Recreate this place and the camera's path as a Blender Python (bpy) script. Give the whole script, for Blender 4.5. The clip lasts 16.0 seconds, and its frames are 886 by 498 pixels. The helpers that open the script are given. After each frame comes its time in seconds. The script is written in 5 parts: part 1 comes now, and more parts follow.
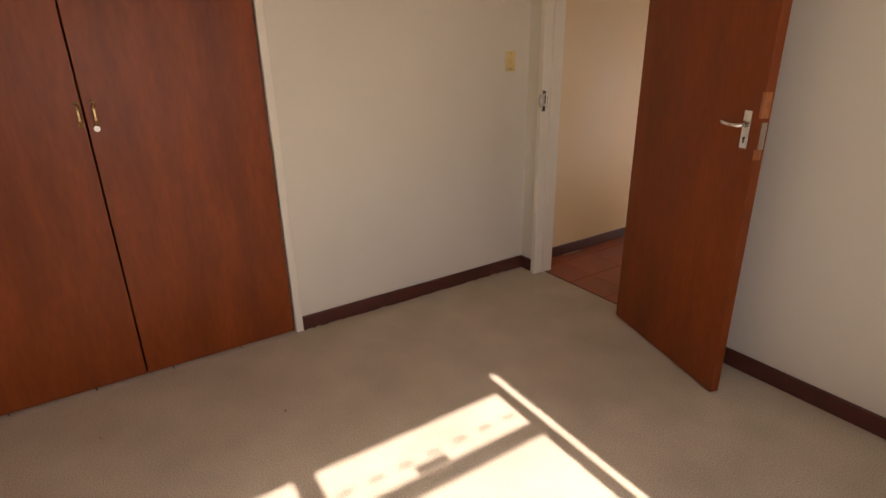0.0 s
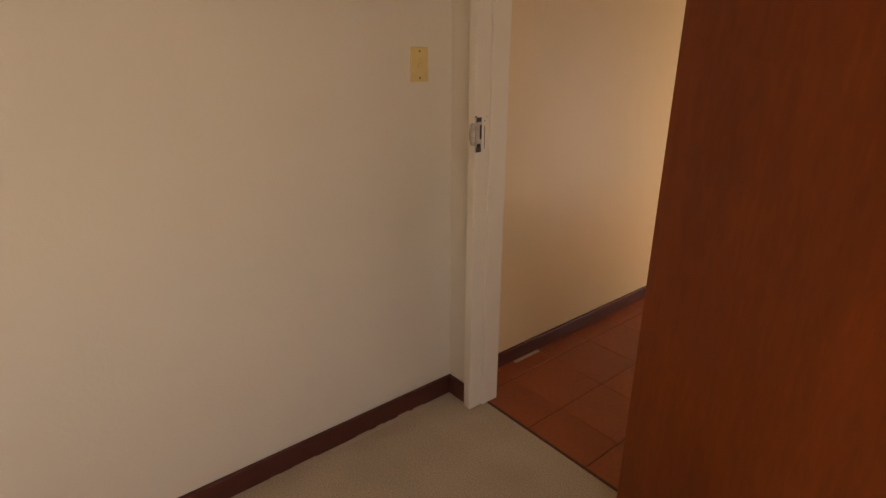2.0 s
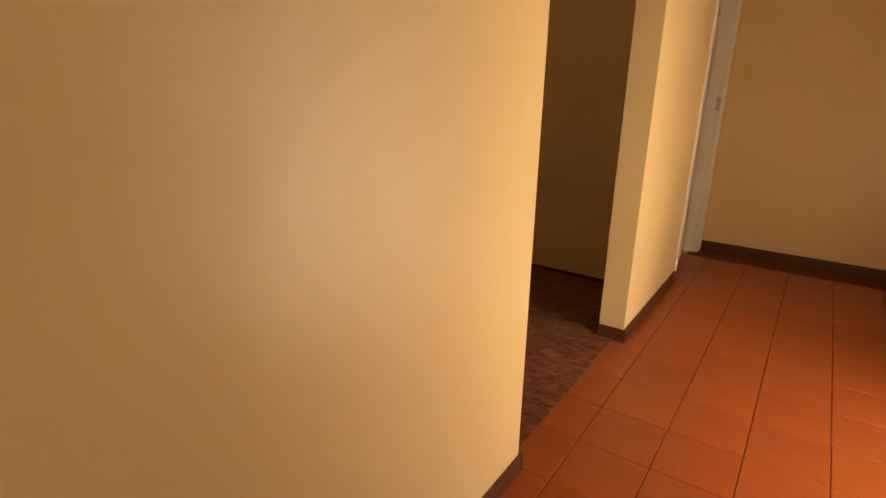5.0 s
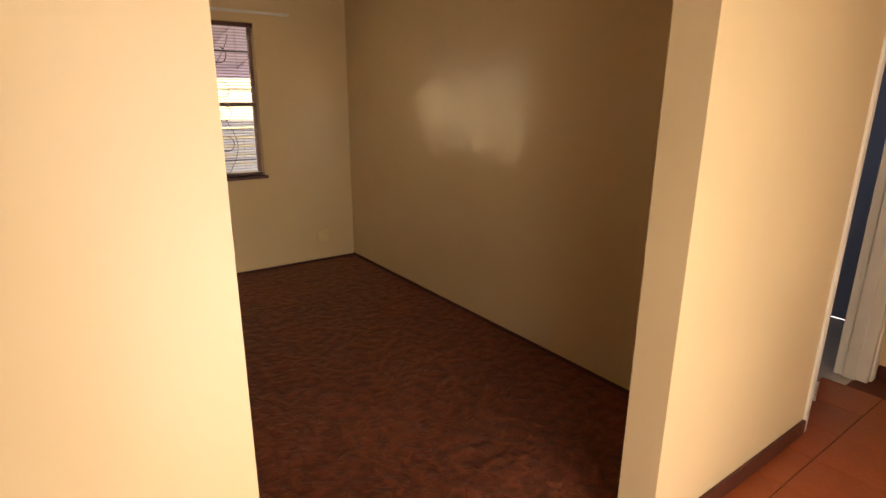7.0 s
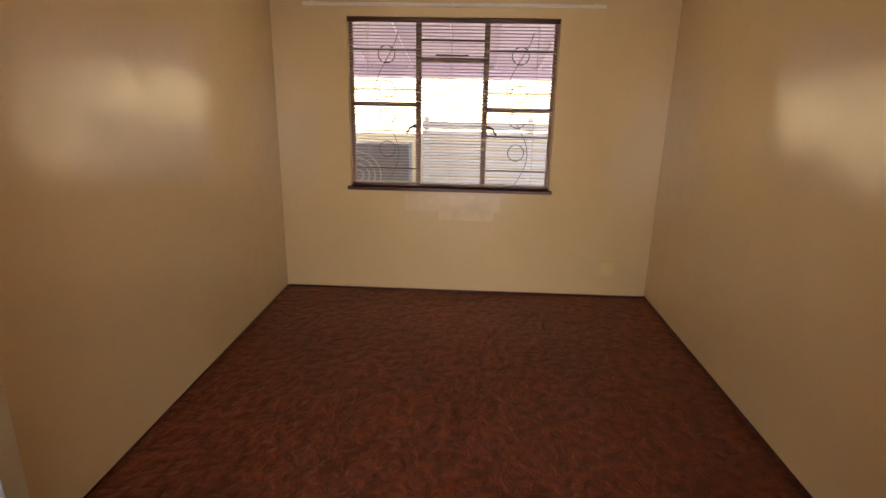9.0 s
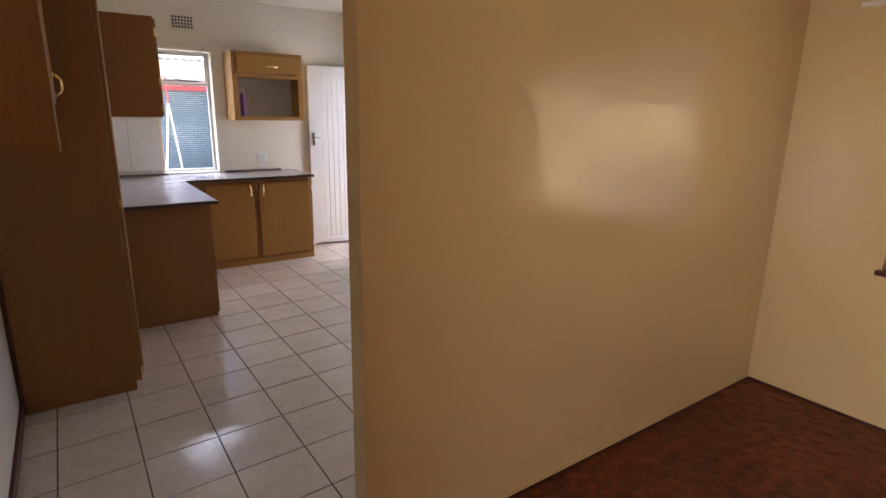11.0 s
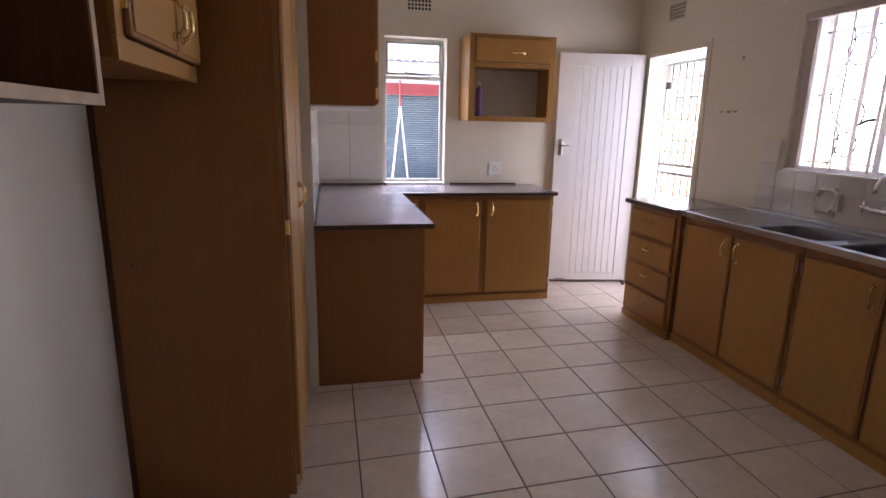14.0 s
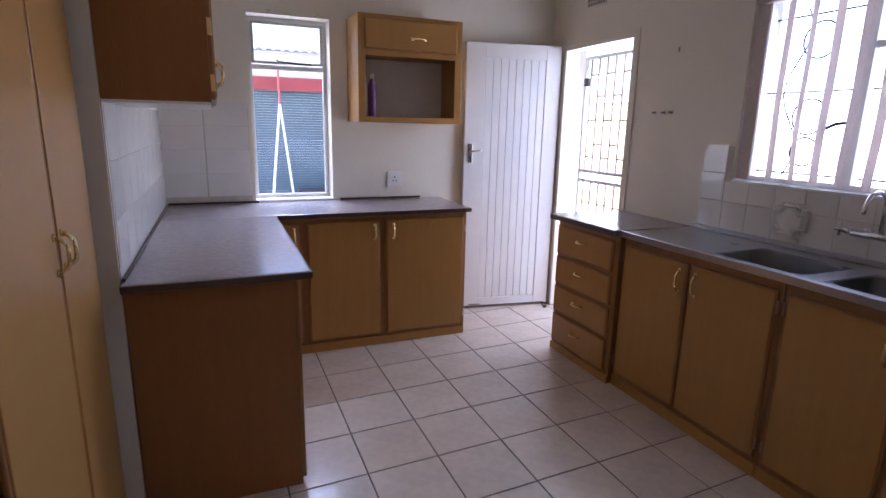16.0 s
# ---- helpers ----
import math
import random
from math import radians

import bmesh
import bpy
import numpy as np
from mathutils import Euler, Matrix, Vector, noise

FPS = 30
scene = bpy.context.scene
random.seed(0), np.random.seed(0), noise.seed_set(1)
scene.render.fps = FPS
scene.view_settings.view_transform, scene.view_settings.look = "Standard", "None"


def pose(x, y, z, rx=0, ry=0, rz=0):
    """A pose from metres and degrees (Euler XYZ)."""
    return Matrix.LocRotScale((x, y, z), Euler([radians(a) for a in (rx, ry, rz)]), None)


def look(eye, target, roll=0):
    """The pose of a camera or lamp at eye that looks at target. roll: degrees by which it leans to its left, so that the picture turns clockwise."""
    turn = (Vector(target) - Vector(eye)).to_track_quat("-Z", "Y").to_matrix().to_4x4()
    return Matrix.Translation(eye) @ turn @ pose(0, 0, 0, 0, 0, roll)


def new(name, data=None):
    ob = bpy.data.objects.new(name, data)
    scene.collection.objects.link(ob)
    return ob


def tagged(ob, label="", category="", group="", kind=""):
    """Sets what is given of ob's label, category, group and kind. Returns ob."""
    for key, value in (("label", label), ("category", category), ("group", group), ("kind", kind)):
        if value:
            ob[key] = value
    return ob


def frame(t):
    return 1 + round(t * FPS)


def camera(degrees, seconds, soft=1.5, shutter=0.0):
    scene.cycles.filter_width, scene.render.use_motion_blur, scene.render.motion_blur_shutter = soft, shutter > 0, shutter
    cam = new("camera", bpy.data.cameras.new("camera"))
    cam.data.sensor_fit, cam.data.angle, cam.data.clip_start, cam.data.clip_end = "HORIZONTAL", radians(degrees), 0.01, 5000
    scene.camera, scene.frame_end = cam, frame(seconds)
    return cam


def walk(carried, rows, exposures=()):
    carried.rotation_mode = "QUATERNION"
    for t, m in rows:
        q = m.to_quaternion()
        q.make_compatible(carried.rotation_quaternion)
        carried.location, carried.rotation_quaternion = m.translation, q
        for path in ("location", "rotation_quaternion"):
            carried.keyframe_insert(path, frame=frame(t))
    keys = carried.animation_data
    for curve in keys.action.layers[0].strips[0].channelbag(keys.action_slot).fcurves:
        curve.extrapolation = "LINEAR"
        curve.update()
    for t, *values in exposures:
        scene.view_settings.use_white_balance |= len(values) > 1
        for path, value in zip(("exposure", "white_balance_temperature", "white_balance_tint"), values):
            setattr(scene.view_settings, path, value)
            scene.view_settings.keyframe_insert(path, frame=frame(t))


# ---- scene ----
cam = camera(78.7, 16.0)
PATH = [
    (0, (2.7, -2.405, 1.496), (1.129, -1.392, 0.786), -1.1),
    (0.5, (2.431, -2.123, 1.481), (0.881, -1.072, 0.779), -0.9),
    (1, (2.177, -1.867, 1.451), (0.643, -0.788, 0.756), -0.6),
    (1.5, (1.897, -1.593, 1.458), (0.384, -0.483, 0.766), -0.3),
    (2, (1.595, -1.33, 1.43), (0.134, -0.148, 0.746), -0.0),
    (2.5, (1.314, -1.066, 1.428), (-0.099, 0.161, 0.723), 0.2),
    (3, (1.036, -0.823, 1.398), (-0.305, 0.52, 0.767), 0.4),
    (3.5, (0.855, -0.454, 1.398), (-0.405, 0.956, 0.745), 1.2),
    (4, (0.788, -0.191, 1.401), (-0.409, 1.276, 0.759), 1.2),
    (4.5, (0.723, 0.13, 1.424), (-0.38, 1.676, 0.796), 1.0),
    (4.7, (0.705, 0.251, 1.423), (-0.372, 1.817, 0.8), 0.9),
    (6.8, (0.834, 1.60, 1.503), (-0.616, 2.875, 0.971), 0.3),
    (7, (0.817, 1.772, 1.514), (-0.746, 2.896, 0.972), 0.4),
    (7.5, (0.745, 2.13, 1.556), (-0.994, 2.946, 0.988), 0.7),
    (8, (0.577, 2.395, 1.592), (-1.268, 2.916, 1.012), 0.8),
    (8.5, (0.404, 2.51, 1.582), (-1.492, 2.745, 1.004), 0.9),
    (9, (0.259, 2.64, 1.57), (-1.659, 2.548, 1.01), 1.1),
    (9.5, (0.119, 2.80, 1.557), (-1.715, 2.24, 1.008), 1.2),
    (10, (-0.1, 2.865, 1.59), (-1.769, 1.9, 1.064), 0.8),
    (10.2, (-0.186, 2.857, 1.597), (-1.769, 1.744, 1.081), 0.9),
    (12.3, (-0.748, 1.883, 1.602), (-1.227, -0.003, 1.137), 0.8),
    (12.5, (-0.747, 1.776, 1.589), (-1.199, -0.117, 1.128), 0.9),
    (13, (-0.767, 1.514, 1.538), (-1.158, -0.394, 1.084), 0.9),
    (13.5, (-0.807, 1.32, 1.494), (-1.197, -0.59, 1.046), 1.1),
    (14, (-0.861, 1.142, 1.447), (-1.267, -0.765, 1.001), 1.2),
    (14.5, (-0.881, 0.929, 1.459), (-1.313, -0.971, 1.009), 1.3),
    (15, (-0.923, 0.79, 1.473), (-1.426, -1.093, 1.023), 1.3),
    (15.5, (-1.027, 0.542, 1.472), (-1.661, -1.302, 1.025), 1.2),
    (16, (-1.112, 0.324, 1.473), (-1.86, -1.477, 1.03), 1.2),
]
EXPOSURES = [(0.0, 1.22, 6900, 24), (2.0, 1.1, 7900, 27), (3.4, 1.15, 9000, 25), (4.5, 1.45, 10200, 21), (6.8, 1.95, 7000, 18), (8.0, 2.12, 6700, 21), (9.0, 2.42, 6200, 18), (10.0, 2.7, 5900, 16), (12.3, 2.35, 6300, 25), (14.0, 2.3, 6000, 27), (16.0, 2.2, 5300, 26)]
walk(cam, [(t, look(eye, target, roll)) for t, eye, target, roll in PATH], EXPOSURES)

# ---- world, sun, window light ----
SUN_EL = radians(39.8)
world = bpy.data.worlds.new("world")
scene.world = world
world.use_nodes = True
sky = world.node_tree.nodes.new("ShaderNodeTexSky")
sky.sky_type = "NISHITA"
sky.sun_disc = False
sky.sun_elevation = SUN_EL
sky.sun_rotation = radians(91)
background = world.node_tree.nodes["Background"]
background.inputs[1].default_value = 0.15
world.node_tree.links.new(sky.outputs[0], background.inputs[0])

sun = new("sun", bpy.data.lights.new("sun", "SUN"))
sun.data.energy, sun.data.angle, sun.data.color = 5.0, radians(0.53), (1.0, 0.96, 0.89)
sun.matrix_world = look((20 * math.cos(SUN_EL), -0.46, 20 * math.sin(SUN_EL)), (0, 0, 0))


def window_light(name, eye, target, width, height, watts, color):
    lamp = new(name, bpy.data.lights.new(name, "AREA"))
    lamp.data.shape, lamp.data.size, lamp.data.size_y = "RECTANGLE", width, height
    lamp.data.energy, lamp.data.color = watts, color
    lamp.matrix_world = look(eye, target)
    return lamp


window_light("bedroom_window_light", (3.40, -2.0, 1.30), (0, -2.0, 0.75), 1.9, 0.9, 5.0, (1.0, 0.97, 0.92))
# Door in the unseen east wall is assumed; lamp added to light the passage.
window_light("passage_fill_light", (1.46, 2.6, 0.68), (0.0, 3.25, 0.66), 1.5, 1.1, 5.1, (1.0, 0.89, 0.72))
# No bathroom window is built; this lamp is added to light the blue wall.
window_light("bathroom_fill_light", (-1.84, 5.2, 1.6), (0, 5.2, 1.2), 0.8, 0.8, 1.0, (0.7, 0.82, 1.0))
window_light("kitchen_window_light", (-3.92, -1.02, 1.63), (-0.12, -1.02, 1), 1.5, 0.9, 4.4, (0.82, 0.89, 1.0))
window_light("back_door_light", (-3.94, -3.03, 1.1), (-0.12, -2.88, 0.6), 0.76, 1.9, 6.5, (0.86, 0.92, 1.0))

window_light("narrow_window_light", (-1.62, -4.13, 2.52), (-1.42, -2.48, 0.93), 0.5, 0.45, 12, (0.80, 0.88, 1.0))

# ---- materials ----
def material(name, color, rough=0.5, metal=0.0, vary=0.06, scale=6.0, grain=0.0, grain_scale=200.0, bump=0.0, bump_scale=60.0, coat=0.0, streak=None, spec=0.5, random_tint=0.0):
    """A principled surface with colour varied at two scales and fine relief. streak stretches the pattern along an axis."""
    m = bpy.data.materials.new(name)
    m.use_nodes = True
    nt = m.node_tree
    p = nt.nodes["Principled BSDF"]
    p.inputs["Metallic"].default_value = metal
    p.inputs["Coat Weight"].default_value = coat
    p.inputs["Coat Roughness"].default_value = 0.15
    p.inputs["Specular IOR Level"].default_value = spec
    co = nt.nodes.new("ShaderNodeTexCoord")
    mp = nt.nodes.new("ShaderNodeMapping")
    mp.inputs["Scale"].default_value = streak or (1, 1, 1)
    nt.links.new(co.outputs["Object"], mp.inputs[0])

    def noise_node(s, detail):
        n = nt.nodes.new("ShaderNodeTexNoise")
        n.inputs["Scale"].default_value = s
        n.inputs["Detail"].default_value = detail
        nt.links.new(mp.outputs[0], n.inputs["Vector"])
        return n

    big = noise_node(scale, 4)
    fine = noise_node(grain_scale, 2)
    mix = nt.nodes.new("ShaderNodeMix")
    mix.data_type = "RGBA"
    mix.inputs["A"].default_value = tuple(max(0, c * (1 - vary * 2)) for c in color) + (1,)
    mix.inputs["B"].default_value = tuple(min(1, c * (1 + vary * 2)) for c in color) + (1,)
    nt.links.new(big.outputs["Fac"], mix.inputs["Factor"])
    out = mix.outputs["Result"]
    if grain:
        g = nt.nodes.new("ShaderNodeMix")
        g.data_type, g.blend_type = "RGBA", "MULTIPLY"
        g.inputs["Factor"].default_value = 1.0
        r = nt.nodes.new("ShaderNodeMapRange")
        r.inputs["From Min"].default_value, r.inputs["From Max"].default_value = 0.3, 0.7
        r.inputs["To Min"].default_value, r.inputs["To Max"].default_value = 1 - grain, 1 + grain
        nt.links.new(fine.outputs["Fac"], r.inputs["Value"])
        nt.links.new(out, g.inputs["A"])
        nt.links.new(r.outputs[0], g.inputs["B"])
        out = g.outputs["Result"]
    if random_tint:
        info = nt.nodes.new("ShaderNodeObjectInfo")
        r = nt.nodes.new("ShaderNodeMapRange")
        r.inputs["To Min"].default_value, r.inputs["To Max"].default_value = 1 - random_tint, 1 + random_tint
        nt.links.new(info.outputs["Random"], r.inputs["Value"])
        g = nt.nodes.new("ShaderNodeMix")
        g.data_type, g.blend_type = "RGBA", "MULTIPLY"
        g.inputs["Factor"].default_value = 1.0
        nt.links.new(out, g.inputs["A"])
        nt.links.new(r.outputs[0], g.inputs["B"])
        out = g.outputs["Result"]
    nt.links.new(out, p.inputs["Base Color"])
    rr = nt.nodes.new("ShaderNodeMapRange")
    rr.inputs["To Min"].default_value, rr.inputs["To Max"].default_value = max(0.02, rough - 0.06), min(1, rough + 0.06)
    nt.links.new(big.outputs["Fac"], rr.inputs["Value"])
    nt.links.new(rr.outputs[0], p.inputs["Roughness"])
    if bump:
        b = nt.nodes.new("ShaderNodeBump")
        b.inputs["Strength"].default_value = 1.0
        b.inputs["Distance"].default_value = bump
        n = noise_node(bump_scale, 3)
        nt.links.new(n.outputs["Fac"], b.inputs["Height"])
        nt.links.new(b.outputs[0], p.inputs["Normal"])
    return m


def glass_material():
    m = bpy.data.materials.new("window_glass")
    m.use_nodes = True
    p = m.node_tree.nodes["Principled BSDF"]
    p.inputs["Transmission Weight"].default_value = 1.0
    p.inputs["Roughness"].default_value = 0.0
    p.inputs["IOR"].default_value = 1.02
    p.inputs["Base Color"].default_value = (0.95, 0.97, 0.97, 1)
    return m


def patterned_carpet():
    """Sculpted brown carpet: tufted swirls with lit tips painted lighter."""
    m = bpy.data.materials.new("brown_sculpted_carpet")
    m.use_nodes = True
    nt = m.node_tree
    p = nt.nodes["Principled BSDF"]
    p.inputs["Roughness"].default_value = 0.55
    p.inputs["Specular IOR Level"].default_value = 0.3
    p.inputs["Sheen Weight"].default_value = 0.25
    p.inputs["Sheen Roughness"].default_value = 0.4
    p.inputs["Sheen Tint"].default_value = (0.9, 0.6, 0.4, 1)
    co = nt.nodes.new("ShaderNodeTexCoord")
    warp = nt.nodes.new("ShaderNodeTexNoise")
    warp.inputs["Scale"].default_value = 6.0
    add = nt.nodes.new("ShaderNodeVectorMath")
    add.operation = "MULTIPLY_ADD"
    add.inputs[1].default_value = (0.10, 0.10, 0.10)
    nt.links.new(co.outputs["Object"], warp.inputs["Vector"])
    nt.links.new(warp.outputs["Color"], add.inputs[0])
    nt.links.new(co.outputs["Object"], add.inputs[2])
    swirl = nt.nodes.new("ShaderNodeTexNoise")
    swirl.inputs["Scale"].default_value = 17.0
    swirl.inputs["Detail"].default_value = 3.0
    tuft = nt.nodes.new("ShaderNodeTexNoise")
    tuft.inputs["Scale"].default_value = 190.0
    broad_tone = nt.nodes.new("ShaderNodeTexNoise")
    broad_tone.inputs["Scale"].default_value = 1.3
    nt.links.new(add.outputs[0], swirl.inputs["Vector"])
    nt.links.new(co.outputs["Object"], tuft.inputs["Vector"])
    nt.links.new(co.outputs["Object"], broad_tone.inputs["Vector"])
    # Colour follows the swirl relief: hollows darkened, tips lightened as if lit.
    ramp = nt.nodes.new("ShaderNodeValToRGB")
    e = ramp.color_ramp.elements
    e[0].position, e[0].color = 0.32, (0.095, 0.018, 0.008, 1)
    e[1].position, e[1].color = 0.70, (0.238, 0.056, 0.021, 1)
    nt.links.new(swirl.outputs["Fac"], ramp.inputs[0])
    g = nt.nodes.new("ShaderNodeMix")
    g.data_type, g.blend_type = "RGBA", "MULTIPLY"
    g.inputs["Factor"].default_value = 1.0
    mul = nt.nodes.new("ShaderNodeMath")
    mul.operation = "MULTIPLY"
    r1 = nt.nodes.new("ShaderNodeMapRange")
    r1.inputs["From Min"].default_value, r1.inputs["From Max"].default_value = 0.3, 0.7
    r1.inputs["To Min"].default_value, r1.inputs["To Max"].default_value = 0.75, 1.25
    r2 = nt.nodes.new("ShaderNodeMapRange")
    r2.inputs["From Min"].default_value, r2.inputs["From Max"].default_value = 0.3, 0.7
    r2.inputs["To Min"].default_value, r2.inputs["To Max"].default_value = 0.8, 1.25
    nt.links.new(tuft.outputs["Fac"], r1.inputs["Value"])
    nt.links.new(broad_tone.outputs["Fac"], r2.inputs["Value"])
    nt.links.new(r1.outputs[0], mul.inputs[0])
    nt.links.new(r2.outputs[0], mul.inputs[1])
    nt.links.new(ramp.outputs[0], g.inputs["A"])
    nt.links.new(mul.outputs[0], g.inputs["B"])
    nt.links.new(g.outputs["Result"], p.inputs["Base Color"])
    b = nt.nodes.new("ShaderNodeBump")
    b.inputs["Distance"].default_value = 0.03
    b2 = nt.nodes.new("ShaderNodeBump")
    b2.inputs["Distance"].default_value = 0.004
    nt.links.new(swirl.outputs["Fac"], b.inputs["Height"])
    nt.links.new(tuft.outputs["Fac"], b2.inputs["Height"])
    nt.links.new(b.outputs[0], b2.inputs["Normal"])
    nt.links.new(b2.outputs[0], p.inputs["Normal"])
    return m


M_BED = material("bedroom_paint", (0.70, 0.64, 0.53), 0.55, vary=0.04, scale=1.5, bump=0.0007, bump_scale=60)
M_HALL = material("cream_enamel_paint", (0.74, 0.55, 0.30), 0.37, vary=0.03, scale=1.8, bump=0.004, bump_scale=5, spec=0.6)
M_DIN = material("cream_gloss_enamel", (0.74, 0.55, 0.29), 0.17, vary=0.03, scale=1.8, bump=0.007, bump_scale=4.2, spec=0.6)
M_KIT = material("kitchen_paint", (0.74, 0.68, 0.56), 0.38, vary=0.03, scale=2, bump=0.002, bump_scale=20)
M_WHITE = material("white_gloss_paint", (0.78, 0.72, 0.60), 0.3, vary=0.04, scale=5, bump=0.0006, bump_scale=40)
M_CEIL = material("ceiling_paint", (0.72, 0.66, 0.54), 0.8, vary=0.02, scale=2)
M_CARPET = material("beige_loop_carpet", (0.52, 0.44, 0.33), 0.95, vary=0.13, scale=3.2, grain=0.22, grain_scale=190, bump=0.002, bump_scale=190, spec=0.15)
M_DCARPET = patterned_carpet()
M_RED = material("red_polished_floor_tile", (0.36, 0.085, 0.028), 0.34, vary=0.10, scale=3.5, grain=0.08, grain_scale=45, bump=0.0008, bump_scale=30, random_tint=0.06)
M_REDGROUT = material("dark_red_joint", (0.16, 0.042, 0.018), 0.8, vary=0.1, scale=20)
M_TILE = material("beige_ceramic_tile", (0.60, 0.50, 0.40), 0.22, vary=0.08, scale=5, grain=0.05, grain_scale=22, bump=0.0006, bump_scale=12, random_tint=0.05)
M_GROUT = material("dark_grout", (0.10, 0.072, 0.060), 0.85, vary=0.2, scale=12)
M_SKIRT = material("oxblood_skirting_paint", (0.085, 0.022, 0.014), 0.4, vary=0.15, scale=14, bump=0.001, bump_scale=50)
M_REDWOOD = material("varnished_red_brown_wood", (0.205, 0.042, 0.007), 0.42, vary=0.24, scale=2.6, grain=0.09, grain_scale=26, bump=0.0003, bump_scale=40, coat=0.0, streak=(2.6, 2.6, 0.5), spec=0.28)
M_RAWWOOD = material("raw_split_wood", (0.38, 0.13, 0.04), 0.7, vary=0.3, scale=24, grain=0.25, grain_scale=60, streak=(4, 4, 0.5))
M_OAK = material("oak_melamine_front", (0.40, 0.205, 0.045), 0.42, vary=0.06, scale=5, grain=0.05, grain_scale=70, bump=0.0002, bump_scale=60, streak=(6, 6, 0.35))
M_OAKEDGE = material("oak_moulded_edge", (0.30, 0.135, 0.036), 0.45, vary=0.12, scale=8, grain=0.12, grain_scale=60, streak=(4, 4, 0.5))
M_BROWN = material("brown_melamine_panel", (0.275, 0.110, 0.024), 0.45, vary=0.07, scale=4, grain=0.08, grain_scale=60, streak=(5, 5, 0.3))
M_INNER = material("darker_brown_wood_grain", (0.13, 0.055, 0.03), 0.5, vary=0.25, scale=4, grain=0.3, grain_scale=24, streak=(5, 5, 0.25))
M_TOP = material("brown_speckled_laminate", (0.32, 0.27, 0.27), 0.19, spec=0.9, vary=0.12, scale=30, grain=0.22, grain_scale=240, bump=0.0002, bump_scale=200)
M_TOPEDGE = material("dark_laminate_edge", (0.07, 0.04, 0.025), 0.4, vary=0.1, scale=10)
M_BRASS = material("polished_brass", (0.90, 0.67, 0.33), 0.25, metal=1.0, vary=0.1, scale=30)
M_CHROME = material("chrome", (0.75, 0.74, 0.72), 0.14, metal=1.0, vary=0.06, scale=30)
M_STEEL = material("brushed_stainless_steel", (0.40, 0.385, 0.385), 0.30, metal=1.0, vary=0.06, scale=9, grain=0.03, grain_scale=160)
# Sink steel darkened in colour for the dark cabinets reflected in the bowls.
M_BOWL = material("reflection_darkened_steel", (0.16, 0.155, 0.16), 0.42, metal=1.0, vary=0.12, scale=14)
M_DULL = material("dull_nickel_plate", (0.50, 0.47, 0.42), 0.38, metal=1.0, vary=0.2, scale=60)
M_CREAMPL = material("yellowed_plastic", (0.72, 0.55, 0.24), 0.35, vary=0.05, scale=20)
M_WHITEPL = material("white_plastic", (0.75, 0.73, 0.68), 0.3, vary=0.03, scale=20)
M_WTILE = material("white_glazed_tile", (0.74, 0.71, 0.66), 0.12, vary=0.03, scale=6, bump=0.0006, bump_scale=14, random_tint=0.03)
M_WGROUT = material("pale_grout", (0.55, 0.50, 0.42), 0.8, vary=0.1, scale=20)
M_DOORWHITE = material("white_door_paint", (0.74, 0.72, 0.69), 0.32, vary=0.04, scale=4, bump=0.0005, bump_scale=30)
M_BLIND = material("brown_blind_slat", (0.42, 0.30, 0.26), 0.4, vary=0.06, scale=20)
M_VBLIND = material("pale_vertical_blind_fabric", (0.58, 0.50, 0.46), 0.85, vary=0.06, scale=8, grain=0.1, grain_scale=120)
M_WFRAME = material("brown_painted_steel", (0.36, 0.23, 0.16), 0.4, vary=0.1, scale=20)
M_WFRAMEW = material("white_painted_steel", (0.70, 0.67, 0.62), 0.35, vary=0.05, scale=20)
M_IRON = material("black_iron_bars", (0.03, 0.028, 0.026), 0.5, vary=0.15, scale=40)
M_DARK = material("dark_recess", (0.015, 0.012, 0.01), 0.8, vary=0.1, scale=20)
M_BLUE = material("blue_wall_paint", (0.34, 0.38, 0.48), 0.4, vary=0.05, scale=3)
M_PURPLE = material("purple_plastic", (0.16, 0.05, 0.24), 0.4, vary=0.1, scale=20)
M_PAVE = material("pale_paving", (0.60, 0.56, 0.50), 0.9, vary=0.12, scale=2, grain=0.15, grain_scale=30, bump=0.004, bump_scale=20)
M_YWALL = material("yellow_boundary_wall", (0.62, 0.50, 0.28), 0.85, vary=0.06, scale=2, bump=0.003, bump_scale=30)
M_BRICK = material("pale_exterior_plaster", (0.76, 0.73, 0.68), 0.85, vary=0.06, scale=3, bump=0.002, bump_scale=30)
M_SHUTTER = material("blue_grey_shutter", (0.06, 0.10, 0.135), 0.6, vary=0.12, scale=5)
M_ACGREY = material("weathered_grey_casing", (0.20, 0.195, 0.20), 0.5, vary=0.1, scale=8)
M_REDPAINT = material("faded_red_fascia", (0.28, 0.045, 0.045), 0.6, vary=0.15, scale=6)
M_ROOFMETAL = material("corrugated_roof_sheet", (0.45, 0.44, 0.45), 0.45, metal=0.3, vary=0.1, scale=3)
M_EAVES = material("mauve_eaves_board", (0.74, 0.60, 0.70), 0.7, vary=0.06, scale=4)
M_POLE = material("white_painted_pole", (0.60, 0.62, 0.66), 0.5, vary=0.05, scale=10)
M_HOOK = material("paint_spattered_hook", (0.42, 0.36, 0.28), 0.5, vary=0.15, scale=60)
M_GLASS = glass_material()


